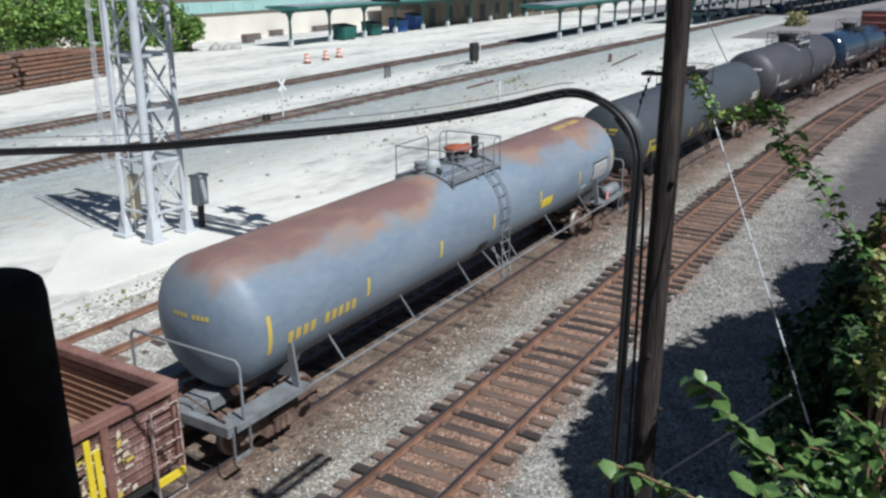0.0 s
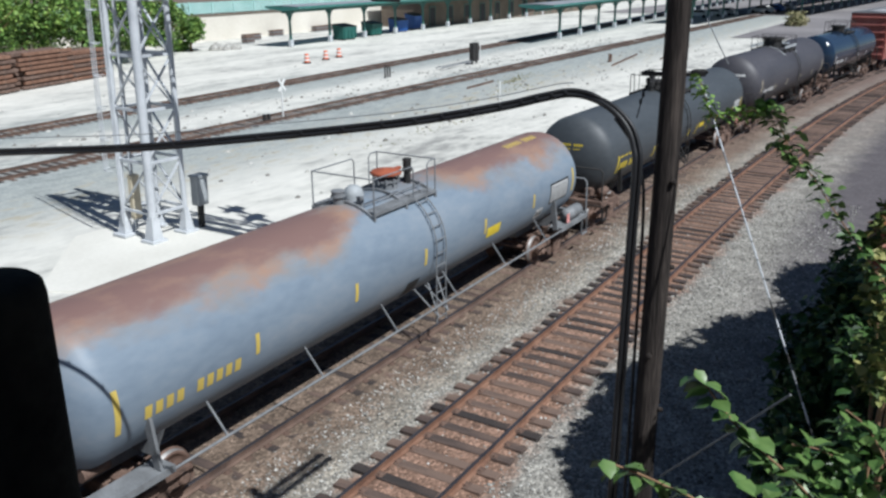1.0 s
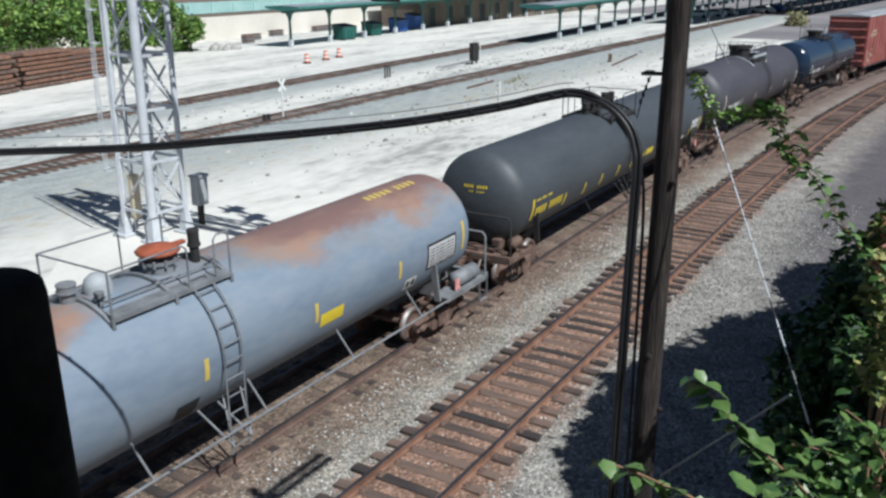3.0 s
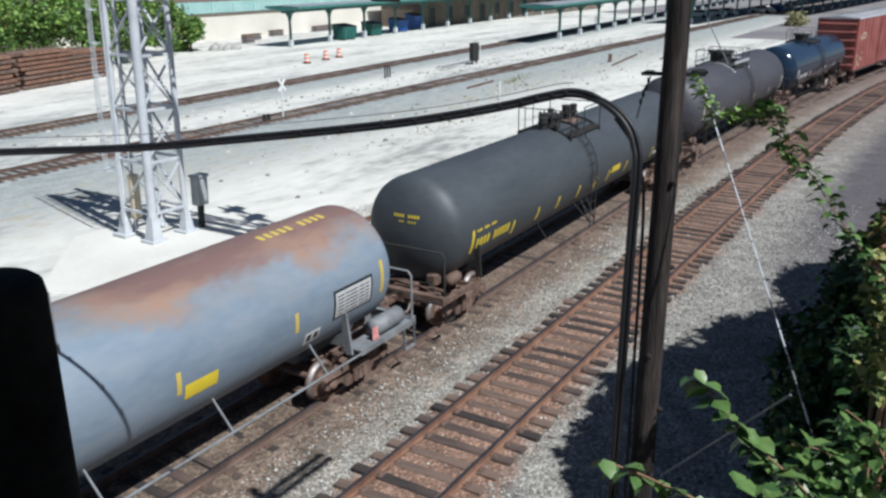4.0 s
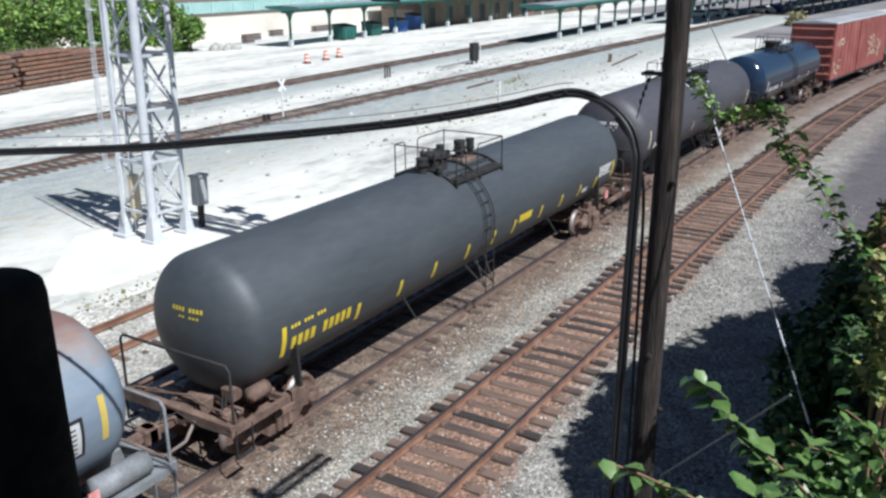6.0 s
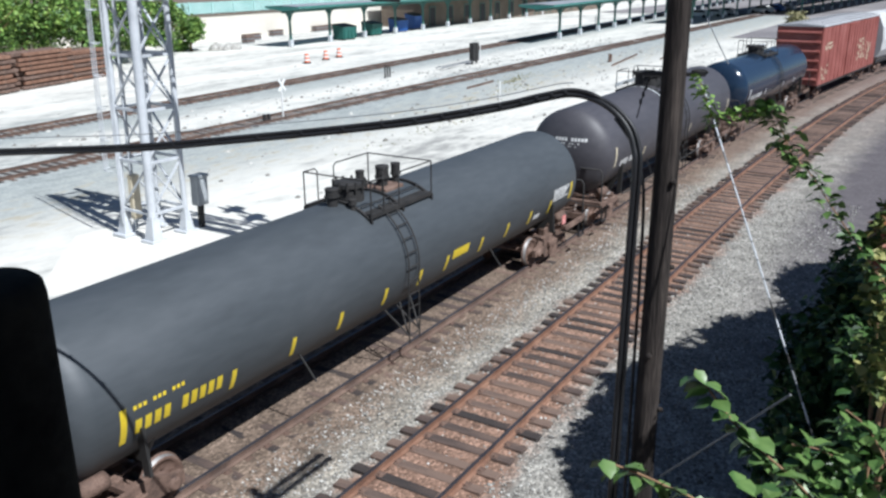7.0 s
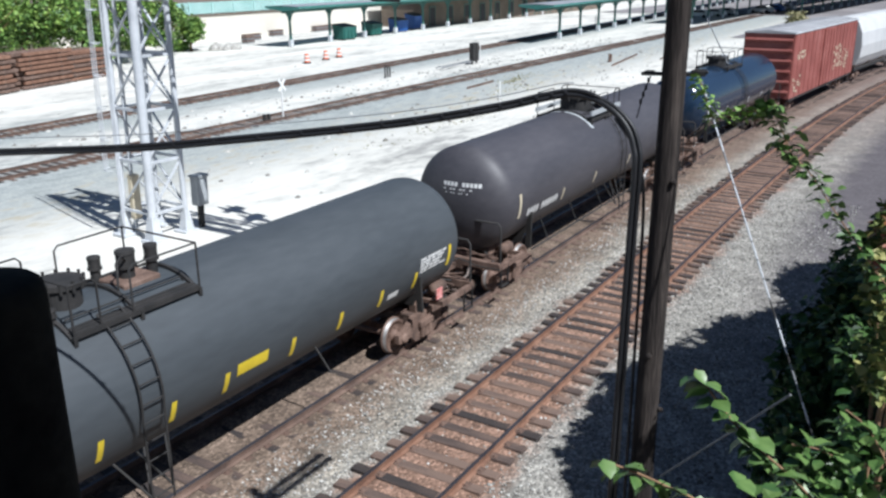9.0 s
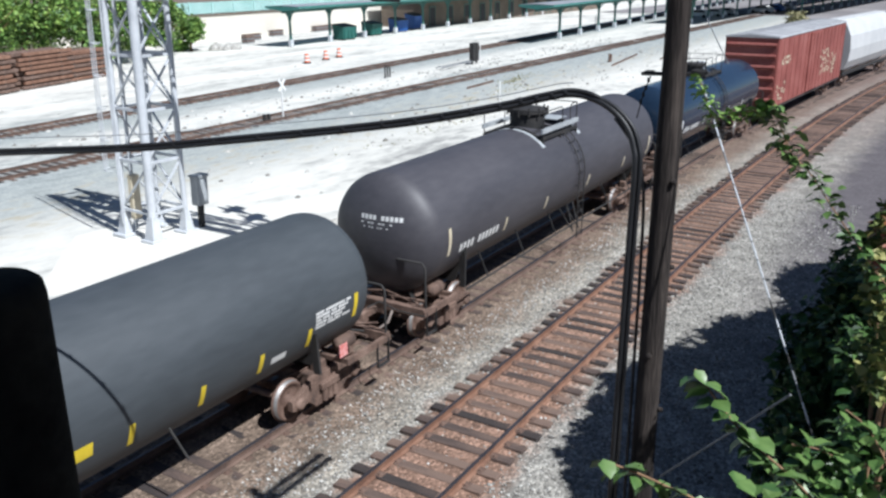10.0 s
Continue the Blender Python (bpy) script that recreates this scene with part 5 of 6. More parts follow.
def utility_pole():
    e = thing("utility_pole", "weathered brown wooden utility pole", "utility pole", at=(7.40, -5.275, 0))
    b = Build()
    pts = [(0.02, 0, -0.3), (0.01, 0, 2.0), (0, 0, 4.5), (0.01, -0.015, 7.0), (0.015, -0.025, 10.0)]
    b.tube(pts, [0.13, 0.123, 0.115, 0.107, 0.097], 20)
    me = b.mesh("shaft", M["pole"])
    part("shaft", me, None, e, "cracked round wooden shaft")
    b = Build()
    b.box(0.18, 1.75, -0.16, -0.06, 9.35, 9.47, 0.01)
    b.box(0.18, 1.75, 0.06, 0.16, 9.35, 9.47, 0.01)
    b.box(-0.3, 0.3, -0.16, 0.16, 9.36, 9.46)
    part("crossarm", b, M["pole"], e, "double wooden crossarm")
    for k in (0.6, 1.1, 1.6):
        part("insulator", Build().lathe([(9.47, 0.03), (9.52, 0.06), (9.58, 0.04), (9.66, 0.06), (9.7, 0.02)], 12, "z", (k, 0, 0)), M["dark_steel"], e)
    b = Build()
    b.bar((0.05, 0.28, 7.82), (0.05, -0.28, 7.84), 0.05, 0.03)
    b.lathe([(0.16, 0.016), (0.18, 0.024), (0.24, 0.024), (0.26, 0.012)], 10, "y", (0.05, 0, 7.83))
    b.lathe([(-0.30, 0.012), (-0.27, 0.026), (-0.2, 0.026), (-0.16, 0.016)], 10, "y", (0.05, 0, 7.86))
    part("through_bolt", b, M["dark_steel"], e, "dark through-bolt with eye nuts")
    b = Build()
    b.tube([(0.05, 0.2, 7.8), (0.04, 0.25, 7.66), (0.04, 0.30, 7.42)], 0.006, 6)
    for k in range(4):
        b.lathe([(0, 0.006), (0.012, 0.013), (0.04, 0.013), (0.05, 0.006)], 8, "z", (0.045, 0.215 + 0.02 * k, 7.74 - 0.065 * k))
    part("insulator_string", b, M["dark_steel"], e, "small dark string of insulators")
    # knots and steps
    for z, w in ((6.9, 1.0), (6.05, 2.2), (5.2, 0.2), (7.35, 2.8), (4.6, 1.6)):
        part("knot", Build().lathe([(0.125, 0.03), (0.16, 0.022), (0.165, 0.004)], 8, "x"), M["pole"], e, at=pose(0, 0, z, 0, 0, 180 + math.degrees(w)))
    return e


utility_pole()


def smooth_line(pts, n=6):
    """A curve through the points."""
    out = []
    P = [Vector(p) for p in pts]
    for i in range(len(P) - 1):
        p0, p1, p2, p3 = P[max(i - 1, 0)], P[i], P[i + 1], P[min(i + 2, len(P) - 1)]
        for k in range(n):
            t = k / n
            out.append(0.5 * ((2 * p1) + (p2 - p0) * t + (2 * p0 - 5 * p1 + 4 * p2 - p3) * t * t + (3 * p1 - p0 - 3 * p2 + p3) * t ** 3))
    return out + [P[-1]]


CABLE = [(5.2, 6.2, 6.2), (5.45, 3.79, 6.5), (5.68, 2.17, 6.68), (6.08, 0.14, 6.87), (6.3, -0.99, 7.02), (6.6, -1.92, 7.14), (6.83, -2.74, 7.26), (7.0, -3.29, 7.36), (7.2, -3.8, 7.47), (7.3, -4.1, 7.55), (7.38, -4.35, 7.6), (7.4, -4.57, 7.57), (7.38, -4.77, 7.48), (7.36, -4.92, 7.34), (7.34, -5.0, 7.17), (7.32, -5.03, 6.98), (7.32, -5.02, 6.33), (7.3, -5.015, 5.3), (7.3, -5.0, 3.58), (7.3, -5.0, -0.3)]


def cables():
    e = thing("cable_bundle", "thick black cable bundle looping over to the wooden pole", "cable", at=(7.3, -5.0, -0.3))
    off = Vector((7.3, -5.0, -0.3))
    curve = smooth_line([Vector(p) - off for p in CABLE], 6)
    part("cable", Build().tube(curve, 0.030, 10), M["cable"], e)
    second = [p + Vector((-0.012, 0.0, 0.042)) if p.y > 0.4 else p + Vector((0.0, -0.05, 0.012)) for p in curve]
    part("cable", Build().tube(second, 0.020, 8), M["cable"], e, "thinner cable lashed to the bundle")
    third = smooth_line([(0.06, 0.2, 7.72), (0.06, 0.02, 7.50), (0.06, -0.07, 7.28), (0.06, -0.115, 7.0), (0.06, -0.13, 6.3), (0.06, -0.13, 4.0), (0.06, -0.13, 0.0)], 6)
    part("cable", Build().tube(third, 0.016, 8), M["cable"], e, "thin black drop cable down the pole")
    run = [p for p in curve if p.y > 0.6]
    for k in range(2, len(run) - 1, 3):
        a = run[k]
        d = (run[k + 1] - run[k]).normalized()
        b = Build().tube([a - d * 0.012 + Vector((0.0, 0, 0.02)), a + d * 0.012 + Vector((0.0, 0, 0.02))], 0.041, 10)
        part("cable_tie", b, M["cable"], e)
    # light messenger wire above the run
    rise = lambda p: 0.11 + 0.012 * (p.y - 0.6)
    wire = [p + Vector((-0.3 * rise(p), 0, rise(p))) for p in run]
    part("wire", Build().tube(wire, 0.005, 5), M["grey_steel"], e, "thin grey wire")
    return e


cables()


def guy_wire():
    e = thing("guy_wire", "guy wire with a scuffed white plastic guard", "guy wire", at=(6.2, -7.2, 4.0))
    o = Vector((6.2, -7.2, 4.0))
    a, b_ = Vector((7.45, -5.5, 7.84)), Vector((6.55, -6.87, 5.2))
    low = b_ + (b_ - a) * 2.0
    part("wire", Build().tube([a - o, low - o], 0.006, 6), M["grey_steel"], e, "twisted steel wire")
    rnd = random.Random(8)
    t = 0.02
    while t < 1.0:
        n = t + rnd.uniform(0.02, 0.07)
        p, q = a + (b_ - a) * t, a + (b_ - a) * min(n - 0.006, 1.0)
        part("guard", Build().tube([p - o, q - o], 0.0075, 8), M["galv"] if rnd.random() < 0.6 else M["grey_steel"] if rnd.random() < 0.5 else M["dark_steel"], e, "scuffed white plastic guard sleeve")
        t = n
    p = Build()
    p.tube([Vector((7.4, -5.54, 8.3)) - o, Vector((7.4, -5.75, 7.94)) - o], 0.005, 5)
    part("wire", p, M["grey_steel"], e)
    p = Build()
    p.tube([Vector((7.4, -5.47, 3.87)) - o, Vector((7.15, -6.60, 5.2)) - o], 0.011, 8)
    part("brace_rod", p, M["grey_steel"], e, "grey metal rod between pole and wire")
    return e


guy_wire()


def near_post():
    e = thing("bridge_post", "round wooden post, coloured shade-dark, with a mossy flat top", "post", at=(0.597, -6.397, -0.3))
    b = Build()
    r = 0.074
    b.lathe([(0, r * 1.1), (8.58, r), (8.6, r * 0.95), (8.608, r * 0.82), (8.612, 0.002)], 28, "z")
    part("shaft", b, M["post_black"], e)
    return e


near_post()

# ---- foliage ----


def leaf_shape(rnd, size):
    """A pointed leaf folded on its midrib: eight corners."""
    w = size * rnd.uniform(0.38, 0.50)
    d = size * 0.09
    return [(0, 0, 0), (size * 0.3, w, d), (size * 0.7, w * 0.75, d), (size, 0, -d), (size * 0.7, -w * 0.75, d), (size * 0.3, -w, d), (size * 0.4, 0, 0), (size * 0.7, 0, 0)], [(0, 6, 1), (6, 7, 2, 1), (7, 3, 2), (0, 5, 6), (5, 4, 7, 6), (4, 3, 7)]


def leaf_quad(rnd, size):
    w = size * rnd.uniform(0.3, 0.5)
    d = size * 0.15
    return [(0, 0, 0), (size * 0.45, w, d), (size, 0, 0), (size * 0.45, -w, d)], [(0, 1, 2), (0, 2, 3)]


def scatter_leaves(b, points, rnd, size, shape=leaf_quad, droop=0.4):
    for p in points:
        v, f = shape(rnd, size * rnd.uniform(0.6, 1.3))
        m = Euler((rnd.gauss(0, 0.6), rnd.gauss(droop, 0.5), rnd.uniform(0, 6.283))).to_matrix()
        b.add([m @ Vector(q) + p for q in v], f)
    return b


def blob_points(rnd, blobs, n, ragged=0.35):
    """Points crowded towards the skins of several lumpy clouds, thinned by noise so that gaps remain."""
    out = []
    weight = [r[0] * r[1] + r[1] * r[2] + r[0] * r[2] for _, r in blobs]
    while len(out) < n:
        c, r = rnd.choices(blobs, weight)[0]
        d = Vector((rnd.gauss(0, 1), rnd.gauss(0, 1), rnd.gauss(0, 1))).normalized()
        k = rnd.random() ** 0.35
        bump = 1 + ragged * noise.noise(d * 2.3 + Vector(c)) + ragged * 0.6 * noise.noise(d * 6 + Vector(c))
        p = Vector((c[0] + d.x * r[0] * k * bump, c[1] + d.y * r[1] * k * bump, c[2] + d.z * r[2] * k * bump))
        if noise.noise(p * 1.1) > -0.28 and p.z > -0.25:
            out.append(p)
    return out


def bush(name, label, blobs, n, size, material, seed, stems=5, shape=leaf_quad, red=0):
    rnd = random.Random(seed)
    base = Vector((blobs[0][0][0], blobs[0][0][1], -0.3))
    e = thing(name, label, name, at=base)
    pts = [p - base for p in blob_points(rnd, blobs, n)]
    part("foliage", scatter_leaves(Build(), pts, rnd, size, shape), material, e, "mass of small green leaves")
    if red:
        c, r = blobs[-1]
        pr = [p - base for p in blob_points(rnd, [blobs[-1]], red)]
        part("turning_leaves", scatter_leaves(Build(), pr, rnd, size, shape), M["leaf_red"], e, "reddish and yellow turning leaves")
    for k in range(stems):
        c, r = rnd.choice(blobs)
        top = Vector(c) - base + Vector((rnd.uniform(-0.6, 0.6) * r[0], rnd.uniform(-0.6, 0.6) * r[1], rnd.uniform(0.0, 0.7) * r[2]))
        foot = Vector((top.x * 0.8, top.y * 0.8, 0))
        mid = (foot + top) / 2 + Vector((rnd.uniform(-0.3, 0.3), rnd.uniform(-0.3, 0.3), 0))
        part("branch", Build().tube(smooth_line([foot, mid, top], 4), [0.05 - 0.004 * q for q in range(9)], 6), M["stem"], e)
    return e


# These two shrubs carry their shade in the leaf colour.
bush("bush", "dense green shrubs beside the track with shade-darkened leaves", [((13.0, -6.7, 1.9), (2.3, 1.2, 2.5)), ((16.6, -7.1, 2.2), (2.3, 1.3, 2.6)), ((20.0, -7.6, 2.4), (2.4, 1.4, 3.0)), ((15.2, -7.6, 4.1), (2.2, 1.0, 1.5)), ((12.4, -7.1, 3.6), (1.5, 1.0, 1.5)), ((10.2, -6.9, 1.6), (1.6, 0.9, 2.0))], 62000, 0.17, M["leaf_shaded"], 21, 9)
bush("bush", "shrub beside the track with shade-darkened leaves", [((10.6, -7.7, 2.6), (1.6, 0.85, 2.2)), ((11.6, -7.25, 4.6), (1.2, 0.65, 1.1)), ((10.6, -6.98, 4.6), (0.9, 0.35, 0.8))], 9000, 0.13, M["leaf_shaded"], 22, 6)
bush("bush", "leafy vine thicket below the bridge", [((6.3, -7.6, 3.2), (1.4, 0.7, 2.2)), ((8.2, -7.5, 2.2), (1.3, 0.7, 1.6)), ((5.3, -7.2, 4.5), (0.7, 0.35, 1.0)), ((5.7, -7.55, 4.7), (0.7, 0.4, 0.85))], 5500, 0.14, M["leaf"], 23, 5, shape=leaf_shape)
bush("bush", "sunlit olive shrub with leaves turning red and yellow", [((7.0, -7.27, 6.2), (0.7, 0.24, 0.5)), ((7.2, -7.27, 5.75), (0.6, 0.22, 0.35)), ((7.3, -7.22, 6.65), (0.5, 0.20, 0.33))], 1700, 0.085, M["leaf_olive"], 26, 2, shape=leaf_shape, red=230)
bush("bush", "sunlit broad-leaved vine in the thicket", [((5.3, -7.15, 5.05), (0.8, 0.42, 0.52)), ((4.7, -7.3, 5.15), (0.55, 0.3, 0.5)), ((6.1, -7.2, 5.0), (0.7, 0.4, 0.5)), ((4.3, -7.2, 5.0), (0.4, 0.25, 0.4))], 2100, 0.135, M["leaf"], 27, 2, shape=leaf_shape)


def spray(label, pts, n, size, seed, material, spread=0.06, one_side=False, r=0.006):
    """A thin leafy shoot: a stem with leaves set along it."""
    rnd = random.Random(seed)
    base = Vector(pts[-1])
    e = thing("vine_shoot", label, "vine", "leafy shoots", at=base)
    curve = [p - base for p in smooth_line(pts, 8)]
    part("stem", Build().tube(curve, r, 6), M["stem"], e, "reddish-brown stem")
    for k in range(n):
        t = (k + rnd.random() * 0.6) / n * (len(curve) - 1.01)
        i = int(t)
        p = curve[i].lerp(curve[i + 1], t - i) + Vector((rnd.uniform(-1, 1), rnd.uniform(-1, 1), rnd.uniform(-1, 1))) * spread * 0.4
        v, f = leaf_shape(rnd, size * rnd.uniform(0.75, 1.25))
        side = 1 if (one_side or k % 2) else -1
        yaw = rnd.gauss(1.9, 0.4) * side
        m = Euler((rnd.gauss(0.35 * side, 0.3), rnd.gauss(0.35, 0.25), yaw)).to_matrix()
        part("leaf", Build().add([m @ Vector(q) for q in v], f, True), material, e, at=p)
    return e


# Unseen tree known by its shadow; further clumps added to darken the shrubs.
bush("tree", "unseen leafy tree that shades the verge beside the track", [((12.9, -8.35, 6.9), (2.0, 0.8, 1.1)), ((15.2, -8.3, 6.6), (3.2, 1.0, 1.5)), ((13.6, -8.4, 5.4), (2.0, 0.8, 1.2)), ((18.6, -8.5, 5.6), (2.4, 1.0, 1.6)), ((11.1, -9.2, 6.1), (1.9, 0.8, 1.2)), ((24.6, -9.3, 5.6), (2.2, 1.1, 1.2)), ((20.8, -8.9, 5.0), (2.4, 0.8, 1.4))], 42000, 0.26, M["leaf"], 24, 8)
spray("arching shoot of broad bright green leaves", [(3.78, -6.585, 6.87), (3.73, -6.78, 6.69), (3.70, -6.92, 6.59), (3.67, -7.09, 6.50), (3.7, -7.3, 6.3), (4.4, -7.5, 5.6), (5.4, -7.4, 4.6)], 58, 0.105, 31, M["leaf"])
spray("low shoot of broad bright green leaves", [(3.44, -6.27, 6.45), (3.48, -6.44, 6.41), (3.49, -6.58, 6.38), (3.55, -6.74, 6.3), (4.0, -7.0, 5.8), (5.0, -7.2, 4.8)], 34, 0.105, 32, M["leaf"])
spray("shoot of bright green leaves in the thicket", [(4.7, -6.75, 5.62), (4.75, -6.95, 5.6), (4.9, -7.2, 5.5), (5.3, -7.4, 4.9)], 44, 0.12, 36, M["leaf"], 0.35)
spray("shoot of bright green leaves in the thicket", [(5.55, -6.85, 5.62), (5.6, -7.05, 5.6), (5.7, -7.3, 5.4), (5.8, -7.5, 4.8)], 46, 0.12, 37, M["leaf"], 0.35)
spray("shoot of bright green leaves in the thicket", [(6.2, -7.1, 5.65), (6.1, -7.3, 5.55), (6.0, -7.5, 5.2), (5.9, -7.6, 4.6)], 44, 0.12, 38, M["leaf"], 0.35)
spray("long arching shoot with small green leaves", [(5.53, -6.39, 7.86), (5.49, -6.50, 7.86), (5.44, -6.58, 7.74), (5.43, -6.65, 7.62), (5.38, -6.76, 7.54), (5.31, -6.89, 7.40), (5.28, -7.04, 7.22), (5.24, -7.19, 7.05), (5.26, -7.39, 6.78), (5.5, -7.7, 6.0), (5.7, -7.6, 4.9)], 270, 0.066, 33, M["leaf"], 0.15, r=0.004)
spray("yellow-green tip of the arching shoot by the guy wire", [(5.66, -5.98, 8.02), (5.61, -6.05, 7.91), (5.56, -6.12, 7.79), (5.54, -6.26, 7.82), (5.53, -6.39, 7.86), (5.49, -6.50, 7.86)], 170, 0.042, 34, M["leaf_tree"], 0.11, r=0.003)

# ---- yard, platforms and background ----


def canopy(label, x0, x1, y_of, z, spacing, wide, first, roof="green_roof"):
    """Platform canopy: iron posts with curved brackets under a shallow butterfly roof."""
    xa, ya = x0, y_of(x0)
    e = thing("platform_canopy", label, "platform canopy", at=(xa, ya, 0))
    b = Build()
    n = max(2, int((x1 - x0) / 12))
    v, f = [], []
    prof = [(-wide, z + 0.36), (-wide, z + 0.14), (-wide + 0.15, z + 0.1), (0, z - 0.2), (wide - 0.15, z + 0.1), (wide, z + 0.14), (wide, z + 0.36), (0, z + 0.36)]
    for i in range(n + 1):
        x = x0 + (x1 - x0) * i / n
        for u, w in prof:
            v.append((x - xa, y_of(x) + u - ya, w))
    m = len(prof)
    for i in range(n):
        for k in range(m):
            j = (k + 1) % m
            f.append((i * m + k, i * m + j, i * m + m + j, i * m + m + k))
    f += [tuple(range(m)), tuple(range(n * m, n * m + m))]
    part("roof", b.add(v, f), M[roof], e, "long sheet roof with a thin edge")
    b = Build()
    v, f = [], []
    for i in range(n + 1):
        x = x0 + (x1 - x0) * i / n
        for u, w in ((-wide + 0.12, z + 0.365), (0, z + 0.46), (wide - 0.12, z + 0.365)):
            v.append((x - xa, y_of(x) + u - ya, w))
    for i in range(n):
        f += [(i * 3, i * 3 + 3, i * 3 + 4, i * 3 + 1), (i * 3 + 1, i * 3 + 4, i * 3 + 5, i * 3 + 2)]
    part("roofing", b.add(v, f), M["canopy_top"], e, "faded grey felt on the roof")
    x = first
    while x < x1 - 1:
        y = y_of(x) - ya
        b = Build()
        b.box(x - xa - 0.24, x - xa + 0.24, y - 0.24, y + 0.24, -0.1, 0.75, 0.03)
        p0 = part("post_base", b, M["galv"], e, "pale stone post base")
        b = Build()
        b.lathe([(0.7, 0.22), (1.0, 0.18), (z - 1.2, 0.17), (z - 0.6, 0.24), (z - 0.2, 0.4)], 10, "z", (x - xa, y, 0))
        for s in (-1, 1):
            pts = [(x - xa + s * (0.1 + 1.5 * (1 - math.cos(a))), y, z - 1.35 + 1.25 * math.sin(a)) for a in (0, 0.4, 0.8, 1.2, 1.5)]
            b.tube(pts, 0.13, 6)
            pts = [(x - xa, y + s * (0.1 + 1.5 * (1 - math.cos(a))), z - 1.35 + 1.25 * math.sin(a)) for a in (0, 0.4, 0.8, 1.2, 1.5)]
            b.tube(pts, 0.07, 6)
        part("post", b, M["green_iron"], e, "green iron post with arched brackets")
        x += spacing
    b = Build()
    v, f = [], []
    for i in range(n + 1):
        x = x0 + (x1 - x0) * i / n
        for s in (-0.12, 0.12):
            v += [(x - xa, y_of(x) - ya + s, z - 0.45), (x - xa, y_of(x) - ya + s, z - 0.2)]
    for i in range(n):
        for a, c in ((0, 1), (1, 3), (3, 2), (2, 0)):
            f.append((i * 4 + a, i * 4 + c, i * 4 + 4 + c, i * 4 + 4 + a))
    part("girder", b.add(v, f), M["green_iron"], e, "green iron girder")
    return e


canopy("long teal-green platform canopy on iron posts", 79.6, 190, lambda x: 64.2 + 0.06 * (x - 81), 4.35, 8.2, 2.6, 81.0)
canopy("long teal-green platform canopy curving away with the tracks", 98.0, 300, lambda x: 39.9 + 0.065 * (x - 106), 4.2, 8.15, 2.4, 106.5)
# Shade under the far canopies is put into their roof colour.
canopy("distant platform canopy over the far sidings, its roof coloured shade-dark", 143.0, 330, lambda x: 33.5 - 0.03 * (x - 143), 4.2, 9.0, 4.6, 145.0, "shaded_roof")
canopy("distant platform canopy over the far sidings, its roof coloured shade-dark", 178.0, 330, lambda x: 22.5 - 0.06 * (x - 178), 4.2, 9.0, 5.0, 180.0, "shaded_roof")


sheet("asphalt_lot", 118, 420, 6.5, 20.5, -0.05, 4.0, M["asphalt"], "worn dark asphalt lot beside the far sidings", "asphalt lot", 0.02)
sheet("asphalt_lot", 176, 420, 20.5, 62, -0.045, 4.0, M["asphalt"], "worn dark asphalt lot beyond the canopies", "asphalt lot", 0.02)


def dumpster(label, x, y, material, w=2.6, h=1.7, turn=0):
    e = thing("dumpster", label, "dumpster", "bins by the platform", at=pose(x, y, -0.1, 0, 0, turn))
    b = Build()
    b.prism([(-0.8, 0.15), (0.8, 0.15), (0.95, h), (-0.95, h * 0.85)], "x", -w / 2, w / 2)
    for k in (-0.8, -0.27, 0.27, 0.8):
        b.box(k * w / 2 - 0.05, k * w / 2 + 0.05, -0.98, -0.8, 0.25, h * 0.8)
    part("bin", b, material, e)
    b = Build()
    b.add([(-w / 2, -1.0, h * 0.85 + 0.02), (w / 2, -1.0, h * 0.85 + 0.02), (w / 2, 1.0, h + 0.04), (-w / 2, 1.0, h + 0.04), (-w / 2, -1.0, h * 0.85 + 0.08), (w / 2, -1.0, h * 0.85 + 0.08), (w / 2, 1.0, h + 0.1), (-w / 2, 1.0, h + 0.1)], [(0, 1, 2, 3), (4, 5, 6, 7), (0, 1, 5, 4), (1, 2, 6, 5), (2, 3, 7, 6), (3, 0, 4, 7)])
    part("lid", b, M["black_paint"], e, "dark lid")
    for s in (-1, 1):
        part("skid", Build().box(s * w * 0.35 - 0.08, s * w * 0.35 + 0.08, -0.8, 0.8, 0, 0.15), M["dark_steel"], e)
    return e


dumpster("dark green steel dumpster by the canopy", 93.0, 65.2, M["green_bin"], 2.9, 2.0)
dumpster("green steel dumpster by the canopy", 100.8, 66.4, M["green_bin"], 2.6, 1.9)
dumpster("blue steel dumpster by the canopy", 108.6, 67.2, M["blue_bin"], 2.6, 2.0)
dumpster("dark blue steel dumpster by the canopy", 114.8, 68.4, M["blue_bin"], 2.6, 2.4)


def station():
    e = thing("station_building", "low brown station building behind the platform canopy", "station building", at=(118, 69, 0))
    part("wall", Build().box(0, 75, 0, 8, -0.2, 5.2), M["brown_wall"], e, "brown masonry wall")
    part("roof", Build().box(-0.5, 75.5, -0.5, 8.5, 5.2, 5.6), M["green_roof"], e, "flat green roof edge")
    for k in range(12):
        x = 2.2 + 5.6 * k
        # Flat black panels; the darkness inside the openings is only their colour.
        wn_ = part("window" if k % 3 else "door", Build().box(x, x + 1.6, -0.05, 0.0, 0.1 if k % 3 == 0 else 1.0, 2.9), M["black_paint"], e, "flat black panel standing for a shaded opening")
        part("frame", Build().box(x - 0.12, x, -0.09, 0.0, 0.0, 3.0).box(x + 1.6, x + 1.72, -0.09, 0.0, 0.0, 3.0).box(x - 0.12, x + 1.72, -0.09, 0, 3.0, 3.15), M["green_iron"], wn_)


station()


